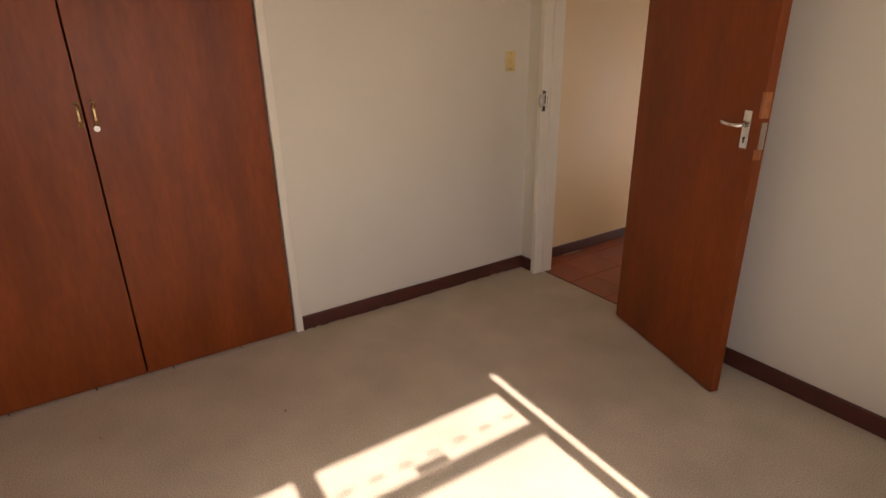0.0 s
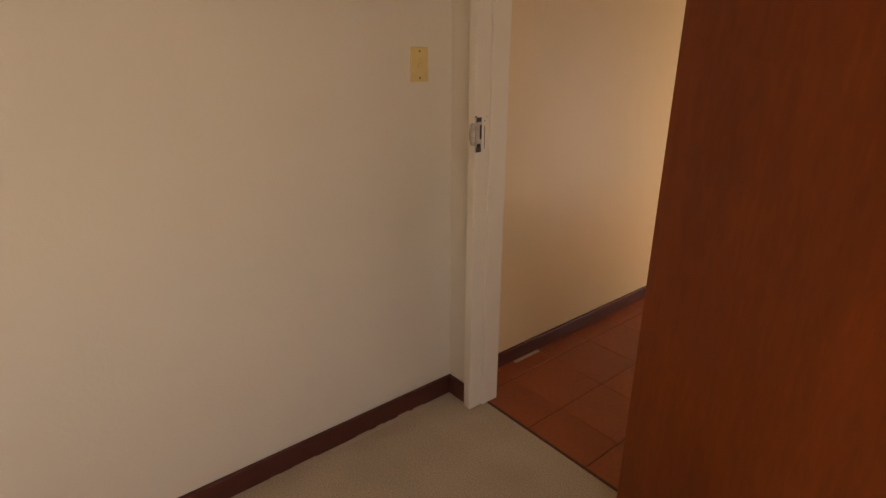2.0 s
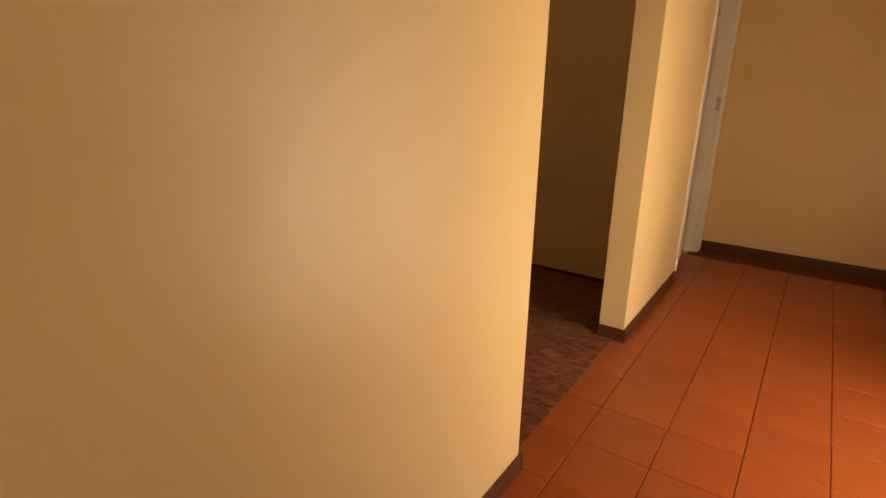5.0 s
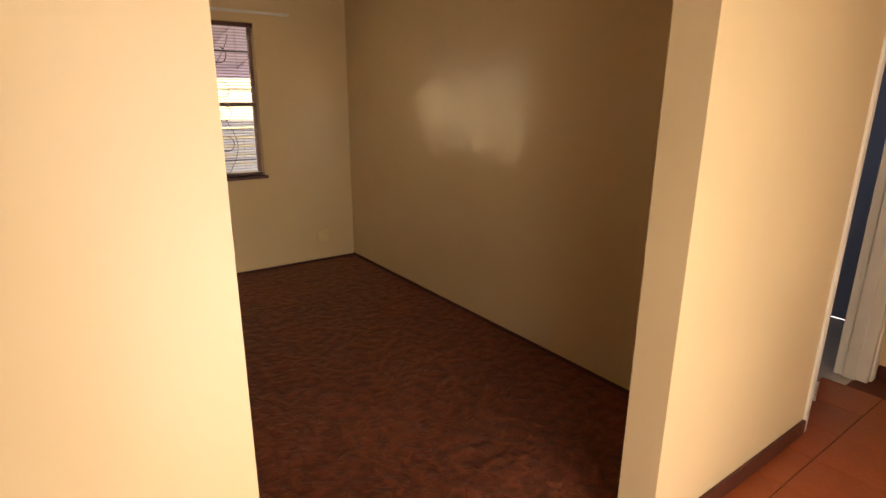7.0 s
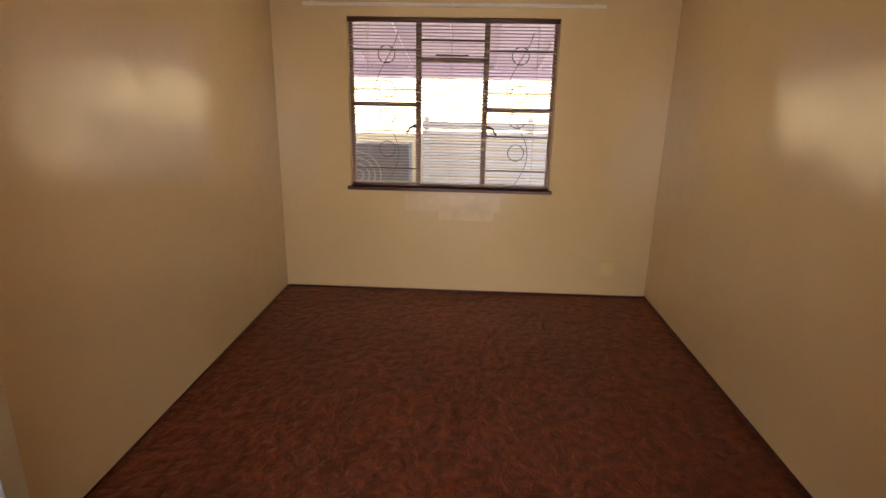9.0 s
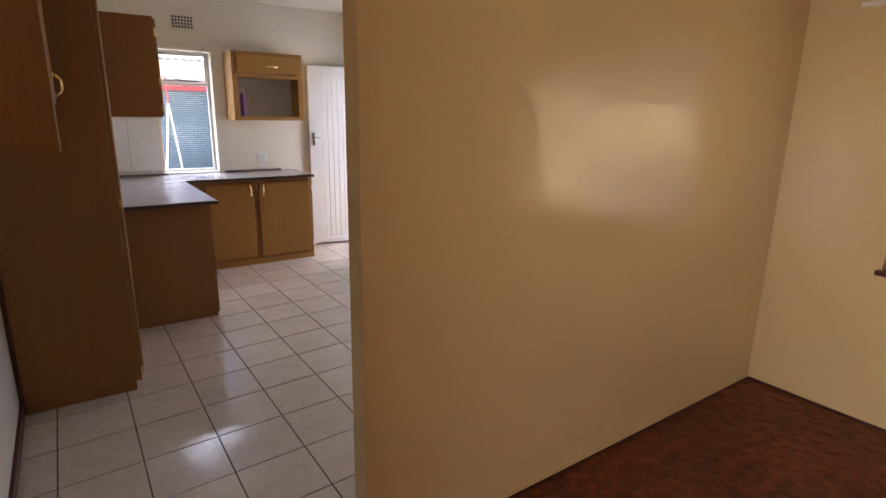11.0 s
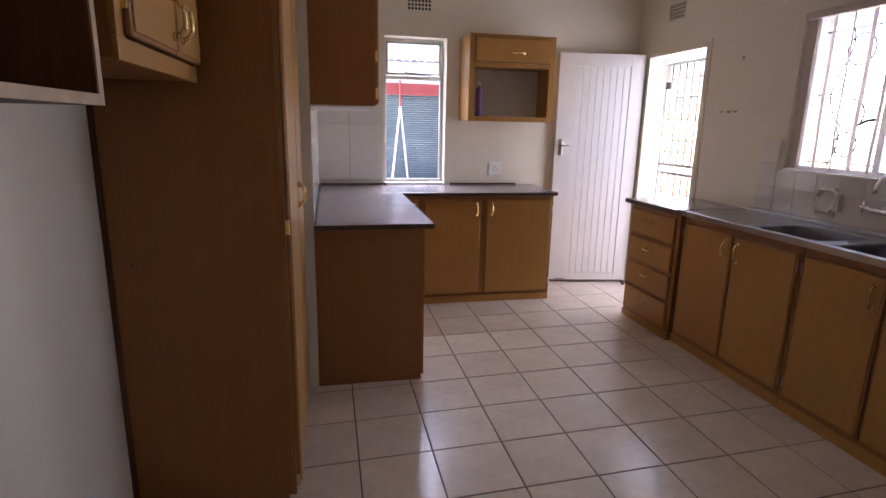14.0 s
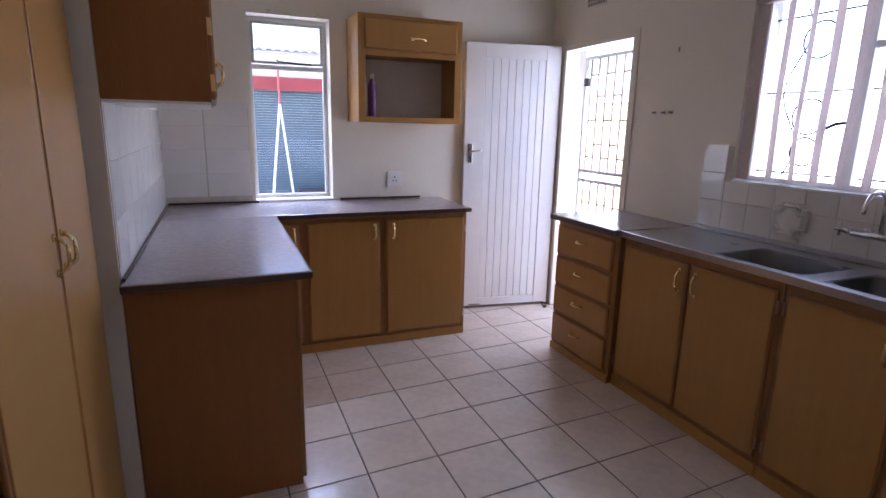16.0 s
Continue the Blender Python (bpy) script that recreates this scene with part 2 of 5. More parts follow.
# ---- building helpers ----
def box(bm, x0, x1, y0, y1, z0, z1, bevel=0.0):
    m = Matrix.Translation(((x0 + x1) / 2, (y0 + y1) / 2, (z0 + z1) / 2)) @ Matrix.Diagonal((abs(x1 - x0), abs(y1 - y0), abs(z1 - z0), 1))
    made = bmesh.ops.create_cube(bm, size=1.0, matrix=m)
    if bevel:
        edges = list({e for v in made["verts"] for e in v.link_edges})
        bmesh.ops.bevel(bm, geom=edges, offset=bevel, segments=2, profile=0.5, affect="EDGES")
    return bm


def boxes(*dims, bevel=0.0):
    bm = bmesh.new()
    for d in dims:
        box(bm, *d, bevel=bevel)
    return bm


def tube(bm, points, radius, sides=10):
    """A round bar swept along points, with capped ends."""
    pts = [Vector(p) for p in points]
    rings = []
    for i, p in enumerate(pts):
        d = (pts[min(i + 1, len(pts) - 1)] - pts[max(i - 1, 0)]).normalized()
        a = d.cross(Vector((0, 0, 1)) if abs(d.z) < 0.9 else Vector((1, 0, 0))).normalized()
        b = d.cross(a)
        rings.append([bm.verts.new(p + radius * (math.cos(t) * a + math.sin(t) * b)) for t in (2 * math.pi * k / sides for k in range(sides))])
    for r, s in zip(rings, rings[1:]):
        for k in range(sides):
            bm.faces.new((r[k], r[(k + 1) % sides], s[(k + 1) % sides], s[k]))
    bm.faces.new(rings[0])
    bm.faces.new(list(reversed(rings[-1])))
    bmesh.ops.recalc_face_normals(bm, faces=bm.faces)
    return bm


def ring(bm, centre, radius, thick, axis, sides=28):
    """A closed hoop of round bar whose plane is square to axis ('x' or 'y')."""
    c = Vector(centre)
    u = Vector((0, 1, 0)) if axis == "x" else Vector((1, 0, 0))
    w, n = Vector((0, 0, 1)), (Vector((1, 0, 0)) if axis == "x" else Vector((0, 1, 0)))
    loops = []
    for k in range(sides):
        t = 2 * math.pi * k / sides
        o = math.cos(t) * u + math.sin(t) * w
        loops.append([bm.verts.new(c + o * radius + thick * (math.cos(s) * o + math.sin(s) * n)) for s in (2 * math.pi * j / 6 for j in range(6))])
    for k in range(sides):
        r, s = loops[k], loops[(k + 1) % sides]
        for j in range(6):
            bm.faces.new((r[j], r[(j + 1) % 6], s[(j + 1) % 6], s[j]))
    bmesh.ops.recalc_face_normals(bm, faces=bm.faces)
    return bm


def disc(bm, centre, radius, depth, axis, sides=20):
    m = Matrix.Translation(centre) @ (pose(0, 0, 0, 0, 90, 0) if axis == "x" else pose(0, 0, 0, 90, 0, 0) if axis == "y" else Matrix())
    bmesh.ops.create_cone(bm, cap_ends=True, segments=sides, radius1=radius, radius2=radius, depth=depth, matrix=m)
    return bm


SITE = Matrix()  # where the space being built stands; its things are drawn up from its own origin


def mesh_object(name, bm, mat, smooth=False):
    data = bpy.data.meshes.new(name)
    bm.to_mesh(data)
    bm.free()
    data.materials.append(mat)
    if smooth:
        for f in data.polygons:
            f.use_smooth = True
    ob = new(name, data)
    ob.matrix_basis = SITE
    return ob


def part(name, bm, mat, parent, label="", smooth=False):
    ob = mesh_object(name, bm, mat, smooth)
    ob.parent = parent
    if parent.parent is None:
        ob.matrix_parent_inverse = parent.matrix_basis.inverted()
    else:
        ob.matrix_basis = Matrix()
    if label:
        ob["label"] = label
    return ob


def thing(name, base, label, category, group=""):
    ob = new(name)
    ob.empty_display_size = 0.1
    ob.matrix_basis = SITE @ pose(*base)
    return tagged(ob, label, category, group)


def setting(name, bm, mat, label, category):
    return tagged(mesh_object(name, bm, mat), label, category, kind="structure")


def wall_bm(axis, c0, c1, a0, a1, z0, z1, holes=()):
    """A wall slab from c0 to c1 across and a0 to a1 along, with rectangular holes (a, a, z, z) through it."""
    bm = bmesh.new()
    def slab(b0, b1, y0, y1):
        if b1 - b0 < 1e-4 or y1 - y0 < 1e-4:
            return
        if axis == "x":
            box(bm, c0, c1, b0, b1, y0, y1)
        else:
            box(bm, b0, b1, c0, c1, y0, y1)
    at = a0
    for h0, h1, k0, k1 in sorted(holes):
        slab(at, h0, z0, z1)
        slab(h0, h1, z0, k0)
        slab(h0, h1, k1, z1)
        at = h1
    slab(at, a1, z0, z1)
    return bm


H = 2.70
# ---- large structure ----
setting("floor_bedroom", boxes((0.0, 3.45, -4.2, 0.07, -0.1, 0.0)), M_CARPET, "worn beige loop-pile bedroom carpet", "floor")
floor_hall = setting("floor_passage", boxes((-0.05, 1.5, 0.07, 5.37, -0.1, -0.003)), M_REDGROUT, "red polished tiled passage floor", "floor")
setting("floor_dining", boxes((-3.875, -0.05, 1.12, 4.06, -0.1, 0.006)), M_DCARPET, "brown sculpted carpet with swirls lightened at the lit tips", "floor")
setting("floor_bathroom", boxes((-1.9, -0.05, 4.18, 6.2, -0.1, -0.004)), M_TILE, "pale bathroom floor", "floor")
setting("ceiling", boxes((-4.1, 3.65, -4.32, 6.32, H, H + 0.12)), M_CEIL, "off-white painted ceiling", "ceiling")

setting("wall_bedroom_west", wall_bm("x", -0.05, 0.0, -4.2, 0.0, 0, H, [(-3.94, -1.655, 0.0, 2.25)]), M_BED, "off-white painted bedroom wall", "wall")
setting("wall_bedroom_north", wall_bm("y", 0.0, 0.06, 0.0, 3.45, 0, H, [(0.14, 0.965, 0, 2.08)]), M_BED, "off-white painted bedroom wall with doorway", "wall")
setting("wall_passage_south", wall_bm("y", 0.06, 0.12, 0.0, 3.45, 0, H, [(0.14, 0.965, 0, 2.08)]), M_HALL, "cream glossy passage wall with doorway", "wall")
setting("wall_bedroom_east", wall_bm("x", 3.45, 3.65, -4.32, 0.12, 0, H, [(-3.05, -1.075, 0.85, 2.24)]), M_BED, "off-white bedroom wall with window", "wall")
setting("wall_bedroom_south", wall_bm("y", -4.32, -4.2, -0.6, 3.45, 0, H), M_BED, "off-white bedroom wall", "wall")
setting("wall_passage_west", wall_bm("x", -0.03, 0.0, 0.0, 1.973, 0, H), M_HALL, "cream glossy enamel passage wall", "wall")
setting("wall_passage_corner", boxes((-0.140, -0.03, 1.92, 1.973, 0, H)), M_HALL, "cream glossy wall end at the opening", "wall")
setting("wall_passage_stub", wall_bm("x", -0.14, 0.0, 3.245, 5.37, 0, H, [(4.46, 5.27, 0, 2.08)]), M_HALL, "cream glossy short wall beside doorway", "wall")
setting("wall_passage_north", wall_bm("y", 5.37, 5.49, -0.14, 1.62, 0, H), M_HALL, "cream painted passage end wall", "wall")
# Unseen wall; its door opening is assumed, to let the added lamp in.
setting("wall_passage_east", wall_bm("x", 1.5, 1.62, 0.12, 5.37, 0, H, [(1.80, 3.40, 0.0, 2.08)]), M_HALL, "unseen cream passage wall with an assumed glazed door", "wall")
setting("wall_dining_south", boxes((-3.875, -1.235, 1.148, 1.165, 0, H), (-1.235, -1.207, 1.075, 1.165, 0, H)), M_DIN, "cream glossy enamel dining room wall", "wall")
setting("wall_dining_north", wall_bm("y", 4.06, 4.18, -3.875, -0.14, 0, H), M_DIN, "cream glossy enamel dining room wall", "wall")
setting("wall_dining_west", wall_bm("x", -4.075, -3.875, 1.095, 4.18, 0, H, [(1.715, 3.245, 0.85, 2.075)]), M_DIN, "cream dining room wall with window", "wall")
setting("wall_kitchen_north", wall_bm("y", 1.075, 1.148, -3.875, -1.235, 0, H), M_KIT, "off-white kitchen wall", "wall")
# Unseen overhang, added only to keep direct sun out of the passage.
setting("verandah_roof", boxes((1.62, 4.7, 0.5, 6.0, 2.30, 2.40)), M_CEIL, "unseen slab added to keep sun out of the passage", "roof")
setting("wall_bathroom", boxes((-2.02, -1.9, 4.18, 6.2, 0, H), (-2.02, -0.14, 6.2, 6.32, 0, H), (-0.14, -0.0, 5.49, 6.2, 0, H)), M_BLUE, "blue painted bathroom wall", "wall")


KITCHEN = Matrix.Translation((-0.12, -0.28, 0.0))
SITE = KITCHEN
floor_kitchen = setting("floor_kitchen", boxes((-3.75, 0.07, -3.33, 1.40, -0.1, -0.003)), M_GROUT, "beige ceramic tiled kitchen floor", "floor")
setting("wall_kitchen_east", wall_bm("x", -0.020, 0.02, -1.45, 2.20, 0, H), M_KIT, "off-white kitchen wall", "wall")
setting("wall_kitchen_step", boxes((-0.655, -0.455, -1.465, -1.45, 0, H), (-0.655, -0.61, -3.33, -1.465, 0, H)), M_KIT, "off-white kitchen wall with a step", "wall")
setting("wall_kitchen_south", wall_bm("y", -3.55, -3.33, -3.75, -0.61, 0, H, [(-1.750, -1.218, 0.945, 2.165)]), M_KIT, "off-white kitchen wall with narrow window", "wall")
setting("wall_kitchen_west", wall_bm("x", -3.75, -3.55, -3.33, 1.375, 0, H, [(-3.15, -2.345, 0, 2.09), (-1.51, 0.03, 1.22, 2.14)]), M_KIT, "off-white kitchen wall with door and window", "wall")
SITE = Matrix()


# ---- shared kinds of things ----
def skirting(name, *dims, label="oxblood painted timber skirting board"):
    return setting(name, boxes(*dims, bevel=0.004), M_SKIRT, label, "skirting")


def bar_handle(parent, at, along, out, length=0.09, mat=None, rise=0.026):
    """A bowed pull handle with flared ends. at: middle on the face; along, out: unit directions."""
    c, a, o = Vector(at), Vector(along), Vector(out)
    bm = bmesh.new()
    pts = []
    for k in range(11):
        u = -1 + 0.2 * k
        pts.append(c + a * (u * length / 2) + o * (rise * (1 - u ** 4) + 0.003))
    tube(bm, pts, 0.0055, 8)
    for s in (-1, 1):
        disc(bm, c + a * (s * length / 2) + o * 0.003, 0.010, 0.006, "x" if abs(o.x) > 0.5 else "y", 12)
        disc(bm, c + a * (s * length * 0.24) + o * (rise * 0.98 + 0.003), 0.0065, 0.006, "x" if abs(o.x) > 0.5 else "y", 10)
    return part("handle", bm, mat or M_BRASS, parent, "curved polished brass pull handle", True)


def lever_handle(parent, at, along, out, mat):
    """Backplate with lever and keyhole. along: the way the lever points."""
    c, a, o = Vector(at), Vector(along).normalized(), Vector(out).normalized()
    up = Vector((0, 0, 1))
    basis = Matrix((a, o, up)).transposed().to_4x4()
    bm = bmesh.new()
    box(bm, -0.019, 0.019, 0, 0.006, -0.09, 0.055, bevel=0.003)
    bmesh.ops.transform(bm, matrix=Matrix.Translation(c) @ basis, verts=bm.verts)
    plate = part("backplate", bm, mat, parent, "worn chrome lock plate")
    bm = bmesh.new()
    tube(bm, [c + o * 0.004, c + o * 0.045], 0.0085, 10)
    tube(bm, [c + o * 0.043 - a * 0.006, c + o * 0.047 + a * 0.04, c + o * 0.05 + a * 0.064 + up * 0.003, c + o * 0.05 + a * 0.080 + up * 0.008], 0.008, 10)
    part("lever", bm, mat, plate, "", True)
    bm = bmesh.new()
    disc(bm, (0, 0.0065, -0.05), 0.0055, 0.002, "y", 12)
    box(bm, -0.0025, 0.0025, 0.0055, 0.0075, -0.068, -0.05)
    bmesh.ops.transform(bm, matrix=Matrix.Translation(c) @ basis, verts=bm.verts)
    part("keyhole", bm, M_DARK, plate)
    return plate


def butt_hinge(parent, x, y, z, mat, axis="z"):
    bm = bmesh.new()
    for k in range(3):
        disc(bm, (x, y, z - 0.03 + 0.03 * k), 0.0065, 0.027, "z", 10)
    box(bm, x - 0.003, x + 0.003, y - 0.012, y + 0.012, z - 0.04, z + 0.04)
    return part("hinge", bm, mat, parent)


def steel_window(name, axis, plane, a0, a1, z0, z1, mullions, transoms, mat, label, inside):
    """Steel casement window in the plane: outer frame, mullions, transoms (a, a, z) and a pane in each light."""
    base = (plane, (a0 + a1) / 2, z0) if axis == "x" else ((a0 + a1) / 2, plane, z0)
    w = tagged(thing(name, base, label, "window"), kind="structure")

    def bx(u0, u1, v0, v1, d0=-0.018, d1=0.018, bevel=0.003):
        return boxes((plane + d0, plane + d1, u0, u1, v0, v1), bevel=bevel) if axis == "x" else boxes((u0, u1, plane + d0, plane + d1, v0, v1), bevel=bevel)

    f = 0.028
    for d in ((a0, a1, z0, z0 + f), (a0, a1, z1 - f, z1), (a0, a0 + f, z0 + f, z1 - f), (a1 - f, a1, z0 + f, z1 - f)):
        part("window_frame", bx(*d), mat, w)
    edges = [a0 + f] + [e for m in mullions for e in (m - 0.02, m + 0.02)] + [a1 - f]
    for m in mullions:
        part("mullion", bx(m - 0.02, m + 0.02, z0 + f, z1 - f, -0.022, 0.022), mat, w)
    for u0, u1 in zip(edges[::2], edges[1::2]):
        cuts = sorted(z for b0, b1, z in transoms if b0 < (u0 + u1) / 2 < b1)
        zs = [z0 + f] + [e for c in cuts for e in (c - 0.016, c + 0.016)] + [z1 - f]
        for c in cuts:
            part("transom", bx(u0, u1, c - 0.016, c + 0.016), mat, w)
        for v0, v1 in zip(zs[::2], zs[1::2]):
            pane = part("pane", bx(u0, u1, v0, v1, -0.002, 0.002, 0), M_GLASS, w)
            pane.visible_shadow = False
    return w


def cabinet_door(parent, axis, face, a0, a1, z0, z1, out, name="door"):
    """A slab front with a moulded edge, standing proud of its carcass. out: +1 or -1 along the axis."""
    t = 0.019 * out
    rim = boxes((face, face + t * 0.75, a0, a1, z0, z1), bevel=0.004) if axis == "x" else boxes((a0, a1, face, face + t * 0.75, z0, z1), bevel=0.004)
    d = part(name, rim, M_OAKEDGE, parent, "oak cabinet front with dark moulded edge")
    i = 0.009
    inner = boxes((face + t * 0.5, face + t, a0 + i, a1 - i, z0 + i, z1 - i), bevel=0.003) if axis == "x" else boxes((a0 + i, a1 - i, face + t * 0.5, face + t, z0 + i, z1 - i), bevel=0.003)
    part("panel", inner, M_OAK, d)
    return d


def light_switch(name, axis, at, facing, label):
    x, y, z = at
    s = thing(name, at, label, "light switch")
    w, h = 0.037, 0.058
    def bx(u, v0, v1, d0, d1, bevel):
        d0, d1 = d0 * facing, d1 * facing
        return boxes((x + d0, x + d1, y - u, y + u, z + v0, z + v1), bevel=bevel) if axis == "x" else boxes((x - u, x + u, y + d0, y + d1, z + v0, z + v1), bevel=bevel)
    part("plate", bx(w, -h, h, 0, 0.007, 0.002), M_CREAMPL, s)
    part("surround", bx(0.0105, -0.016, 0.019, 0.005, 0.0085, 0.001), M_CREAMPL, s)
    part("rocker", bx(0.008, -0.013, 0.004, 0.006, 0.012, 0.0015), M_CREAMPL, s)
    for v in (-0.044, 0.044):
        bm = bmesh.new()
        disc(bm, (x + 0.0075 * facing, y, z + v) if axis == "x" else (x, y + 0.0075 * facing, z + v), 0.0035, 0.002, axis, 10)
        part("screw", bm, M_IRON, s)
    return s


# ---- bedroom ----
skirting("baseboard_bedroom_west", (0.0, 0.018, -1.612, 0.0, 0.0, 0.085))
skirting("baseboard_bedroom_return", (0.018, 0.128, -0.018, 0.0, 0.0, 0.085))
skirting("baseboard_bedroom_north", (1.03, 3.44, -0.018, 0.0, 0.0, 0.085))


def paint_chips(name, rows, label):
    """Thin flakes where the paint has come away."""
    bm = bmesh.new()
    rnd = random.Random(4)
    for x, y0, y1, z in rows:
        y = y0
        while y < y1:
            n = rnd.uniform(0.02, 0.10)
            if rnd.random() < 0.65:
                box(bm, x - 0.004, x + 0.0012, y, min(y + n, y1), z, z + rnd.uniform(0.002, 0.007))
            y += n + rnd.uniform(0.01, 0.06)
    return tagged(mesh_object(name, bm, M_RAWPALE), label, "paint chips", kind="stuff")


M_RAWPALE = material("bare_pale_wood", (0.52, 0.40, 0.28), 0.8, vary=0.15, scale=30)
paint_chips("paint_chips", [(0.0185, -1.6, -0.15, 0.002)], "flaked paint along the foot of the skirting")

wardrobe = thing("built_in_wardrobe", (-0.3, -2.8, 0), "built-in wardrobe with varnished red-brown wooden doors", "wardrobe")
part("carcass", boxes((-0.58, -0.03, -3.94, -3.92, 0.0, 2.25), (-0.58, -0.03, -1.69, -1.67, 0.0, 2.25), (-0.58, -0.56, -3.92, -1.69, 0.0, 2.25), (-0.56, -0.03, -3.92, -1.69, 2.22, 2.25), (-0.56, -0.03, -3.92, -1.69, 0.0, 0.012)), M_INNER, wardrobe)
for n, (y0, y1) in enumerate(((-2.396, -1.664), (-3.155, -2.403), (-3.92, -3.162))):
    d = part("door", boxes((-0.022, 0.006, y0, y1, 0.014, 2.22), bevel=0.002), M_REDWOOD, wardrobe, "flush varnished wooden wardrobe door")
    if n < 2:
        hy = -2.362 if n == 0 else -2.418
        bar_handle(d, (0.007, hy, 1.252), (0, 0, 1), (1, 0, 0), 0.085)
    if n == 0:
        bm = bmesh.new()
        disc(bm, (0.010, -2.366, 1.192), 0.012, 0.010, "x", 18)
        disc(bm, (0.016, -2.366, 1.192), 0.007, 0.006, "x", 14)
        part("lock", bm, M_DULL, d, "round dull metal cabinet lock")
for dims in ((-0.04, 0.014, -1.654, -1.614, 0.0, 2.29), (-0.04, 0.014, -3.98, -3.94, 0.0, 2.29), (-0.04, 0.014, -3.94, -1.654, 2.25, 2.29)):
    part("trim", boxes(dims, bevel=0.004), M_WHITE, wardrobe, "chipped white painted trim")

light_switch("light_switch", "x", (0.0, -0.149, 1.39), 1, "yellowed plastic light switch on bedroom wall")


def door_casing(name, label, dims, stops):
    c = tagged(thing(name, (dims[0][0], dims[0][2], 0), label, "door frame"), kind="structure")
    for d in dims:
        part("jamb", boxes(d, bevel=0.004), M_WHITE, c)
    for d in stops:
        part("stop", boxes(d, bevel=0.002), M_WHITE, c)
    return c


frame_1 = door_casing("door_frame_1", "white painted timber door frame with scratched paint", [
    (0.128, 0.168, -0.030, 0.122, 0.0, 2.06), (0.937, 0.977, -0.012, 0.122, 0.0, 2.06), (0.128, 0.977, -0.012, 0.122, 2.06, 2.10)],
    [(0.168, 0.176, 0.035, 0.122, 0.0, 2.06), (0.929, 0.937, 0.035, 0.122, 0.0, 2.06), (0.176, 0.929, 0.035, 0.122, 2.052, 2.06)])
strike = thing("strike_plate", (0.168, 0.008, 1.1), "worn metal strike plate let into the door frame", "strike plate")
part("plate", boxes((0.1655, 0.1705, -0.0290, 0.000, 1.095, 1.215), bevel=0.001), M_DULL, strike)
bm = bmesh.new()
for k in range(12):
    u0, u1 = -1 + k / 6, -1 + (k + 1) / 6
    rows = []
    for u in (u0, u1):
        bow = 0.013 * (1 - u * u)
        rows.append([bm.verts.new((x, -0.028 - bow + d, 1.156 + 0.043 * u)) for x, d in ((0.148, 0.0), (0.170, 0.0), (0.170, 0.004), (0.148, 0.004))])
    for q in range(4):
        bm.faces.new((rows[0][q], rows[0][(q + 1) % 4], rows[1][(q + 1) % 4], rows[1][q]))
bmesh.ops.remove_doubles(bm, verts=bm.verts, dist=1e-5)
bmesh.ops.recalc_face_normals(bm, faces=bm.faces)
part("lip", bm, M_DULL, strike, "bowed metal lip of the plate", True)
# Dark slips stand in for the shaded recess at each plate end.
for z0, z1 in ((1.200, 1.216), (1.094, 1.112)):
    part("rust_mark", boxes((0.1702, 0.1716, -0.027, -0.004, z0, z1)), M_IRON, strike, "dark slip for the shaded gap at the plate end")
part("latch_hole", boxes((0.1700, 0.1715, -0.024, -0.006, 1.112, 1.124)), M_DARK, strike)
part("latch_hole", boxes((0.1700, 0.1715, -0.010, -0.002, 1.140, 1.190)), M_DARK, strike)
for z in (1.102, 1.208):
    bm = bmesh.new()
    disc(bm, (0.171, -0.015, z), 0.004, 0.002, "x", 10)
    part("screw", bm, M_IRON, strike)
tagged(mesh_object("frame_scratches", boxes((0.1662, 0.1686, 0.014, 0.0165, 1.105, 1.185), (0.1662, 0.1686, 0.014, 0.017, 1.200, 1.204), (0.1662, 0.1686, 0.022, 0.025, 1.215, 1.218), (0.1662, 0.1686, -0.030, -0.022, 1.2165, 1.2205)), M_IRON), "dark scratches in the white door frame paint", "scratches", kind="stuff")

door_1 = tagged(thing("door_1", (0.915, -0.03, 0), "varnished red-brown flush wooden door standing open", "door"), kind="structure")
LEAF = pose(0.912, -0.022, 0, 0, 0, math.degrees(math.atan2(-0.245, 0.735)))


def in_leaf(bm, m=LEAF):
    bmesh.ops.transform(bm, matrix=m, verts=bm.verts)
    return bm


leaf = part("leaf", in_leaf(boxes((0.0, 0.776, -0.041, 0.0, 0.012, 2.045), bevel=0.002)), M_REDWOOD, door_1, "reddish brown varnished flush leaf")
out_dir = LEAF.to_3x3() @ Vector((0, -1, 0))
along_dir = LEAF.to_3x3() @ Vector((-1, 0, 0))
lever_handle(leaf, LEAF @ Vector((0.715, -0.041, 1.185)), along_dir, out_dir, M_CHROME)
part("split_wood", in_leaf(boxes((0.763, 0.7775, -0.0425, -0.010, 1.215, 1.31), (0.769, 0.7775, -0.0425, -0.012, 1.06, 1.10), bevel=0.002)), M_RAWWOOD, leaf, "pale raw wood where the edge has split")
part("lock_edge", in_leaf(boxes((0.7755, 0.7785, -0.033, -0.010, 1.10, 1.20), (0.7785, 0.786, -0.027, -0.016, 1.165, 1.182), (0.7785, 0.781, -0.026, -0.018, 1.120, 1.140))), M_DULL, leaf, "exposed mortice lock edge plate")
for z in (0.25, 1.80):
    bm = bmesh.new()
    for k in range(3):
        disc(bm, (-0.004, -0.002, z - 0.03 + 0.03 * k), 0.006, 0.028, "z", 10)
    part("hinge", in_leaf(bm), M_DULL, door_1)
setting("threshold_bedroom", boxes((0.176, 0.929, 0.062, 0.074, -0.002, 0.003), bevel=0.001), M_SKIRT, "dark strip between carpet and red floor", "threshold")

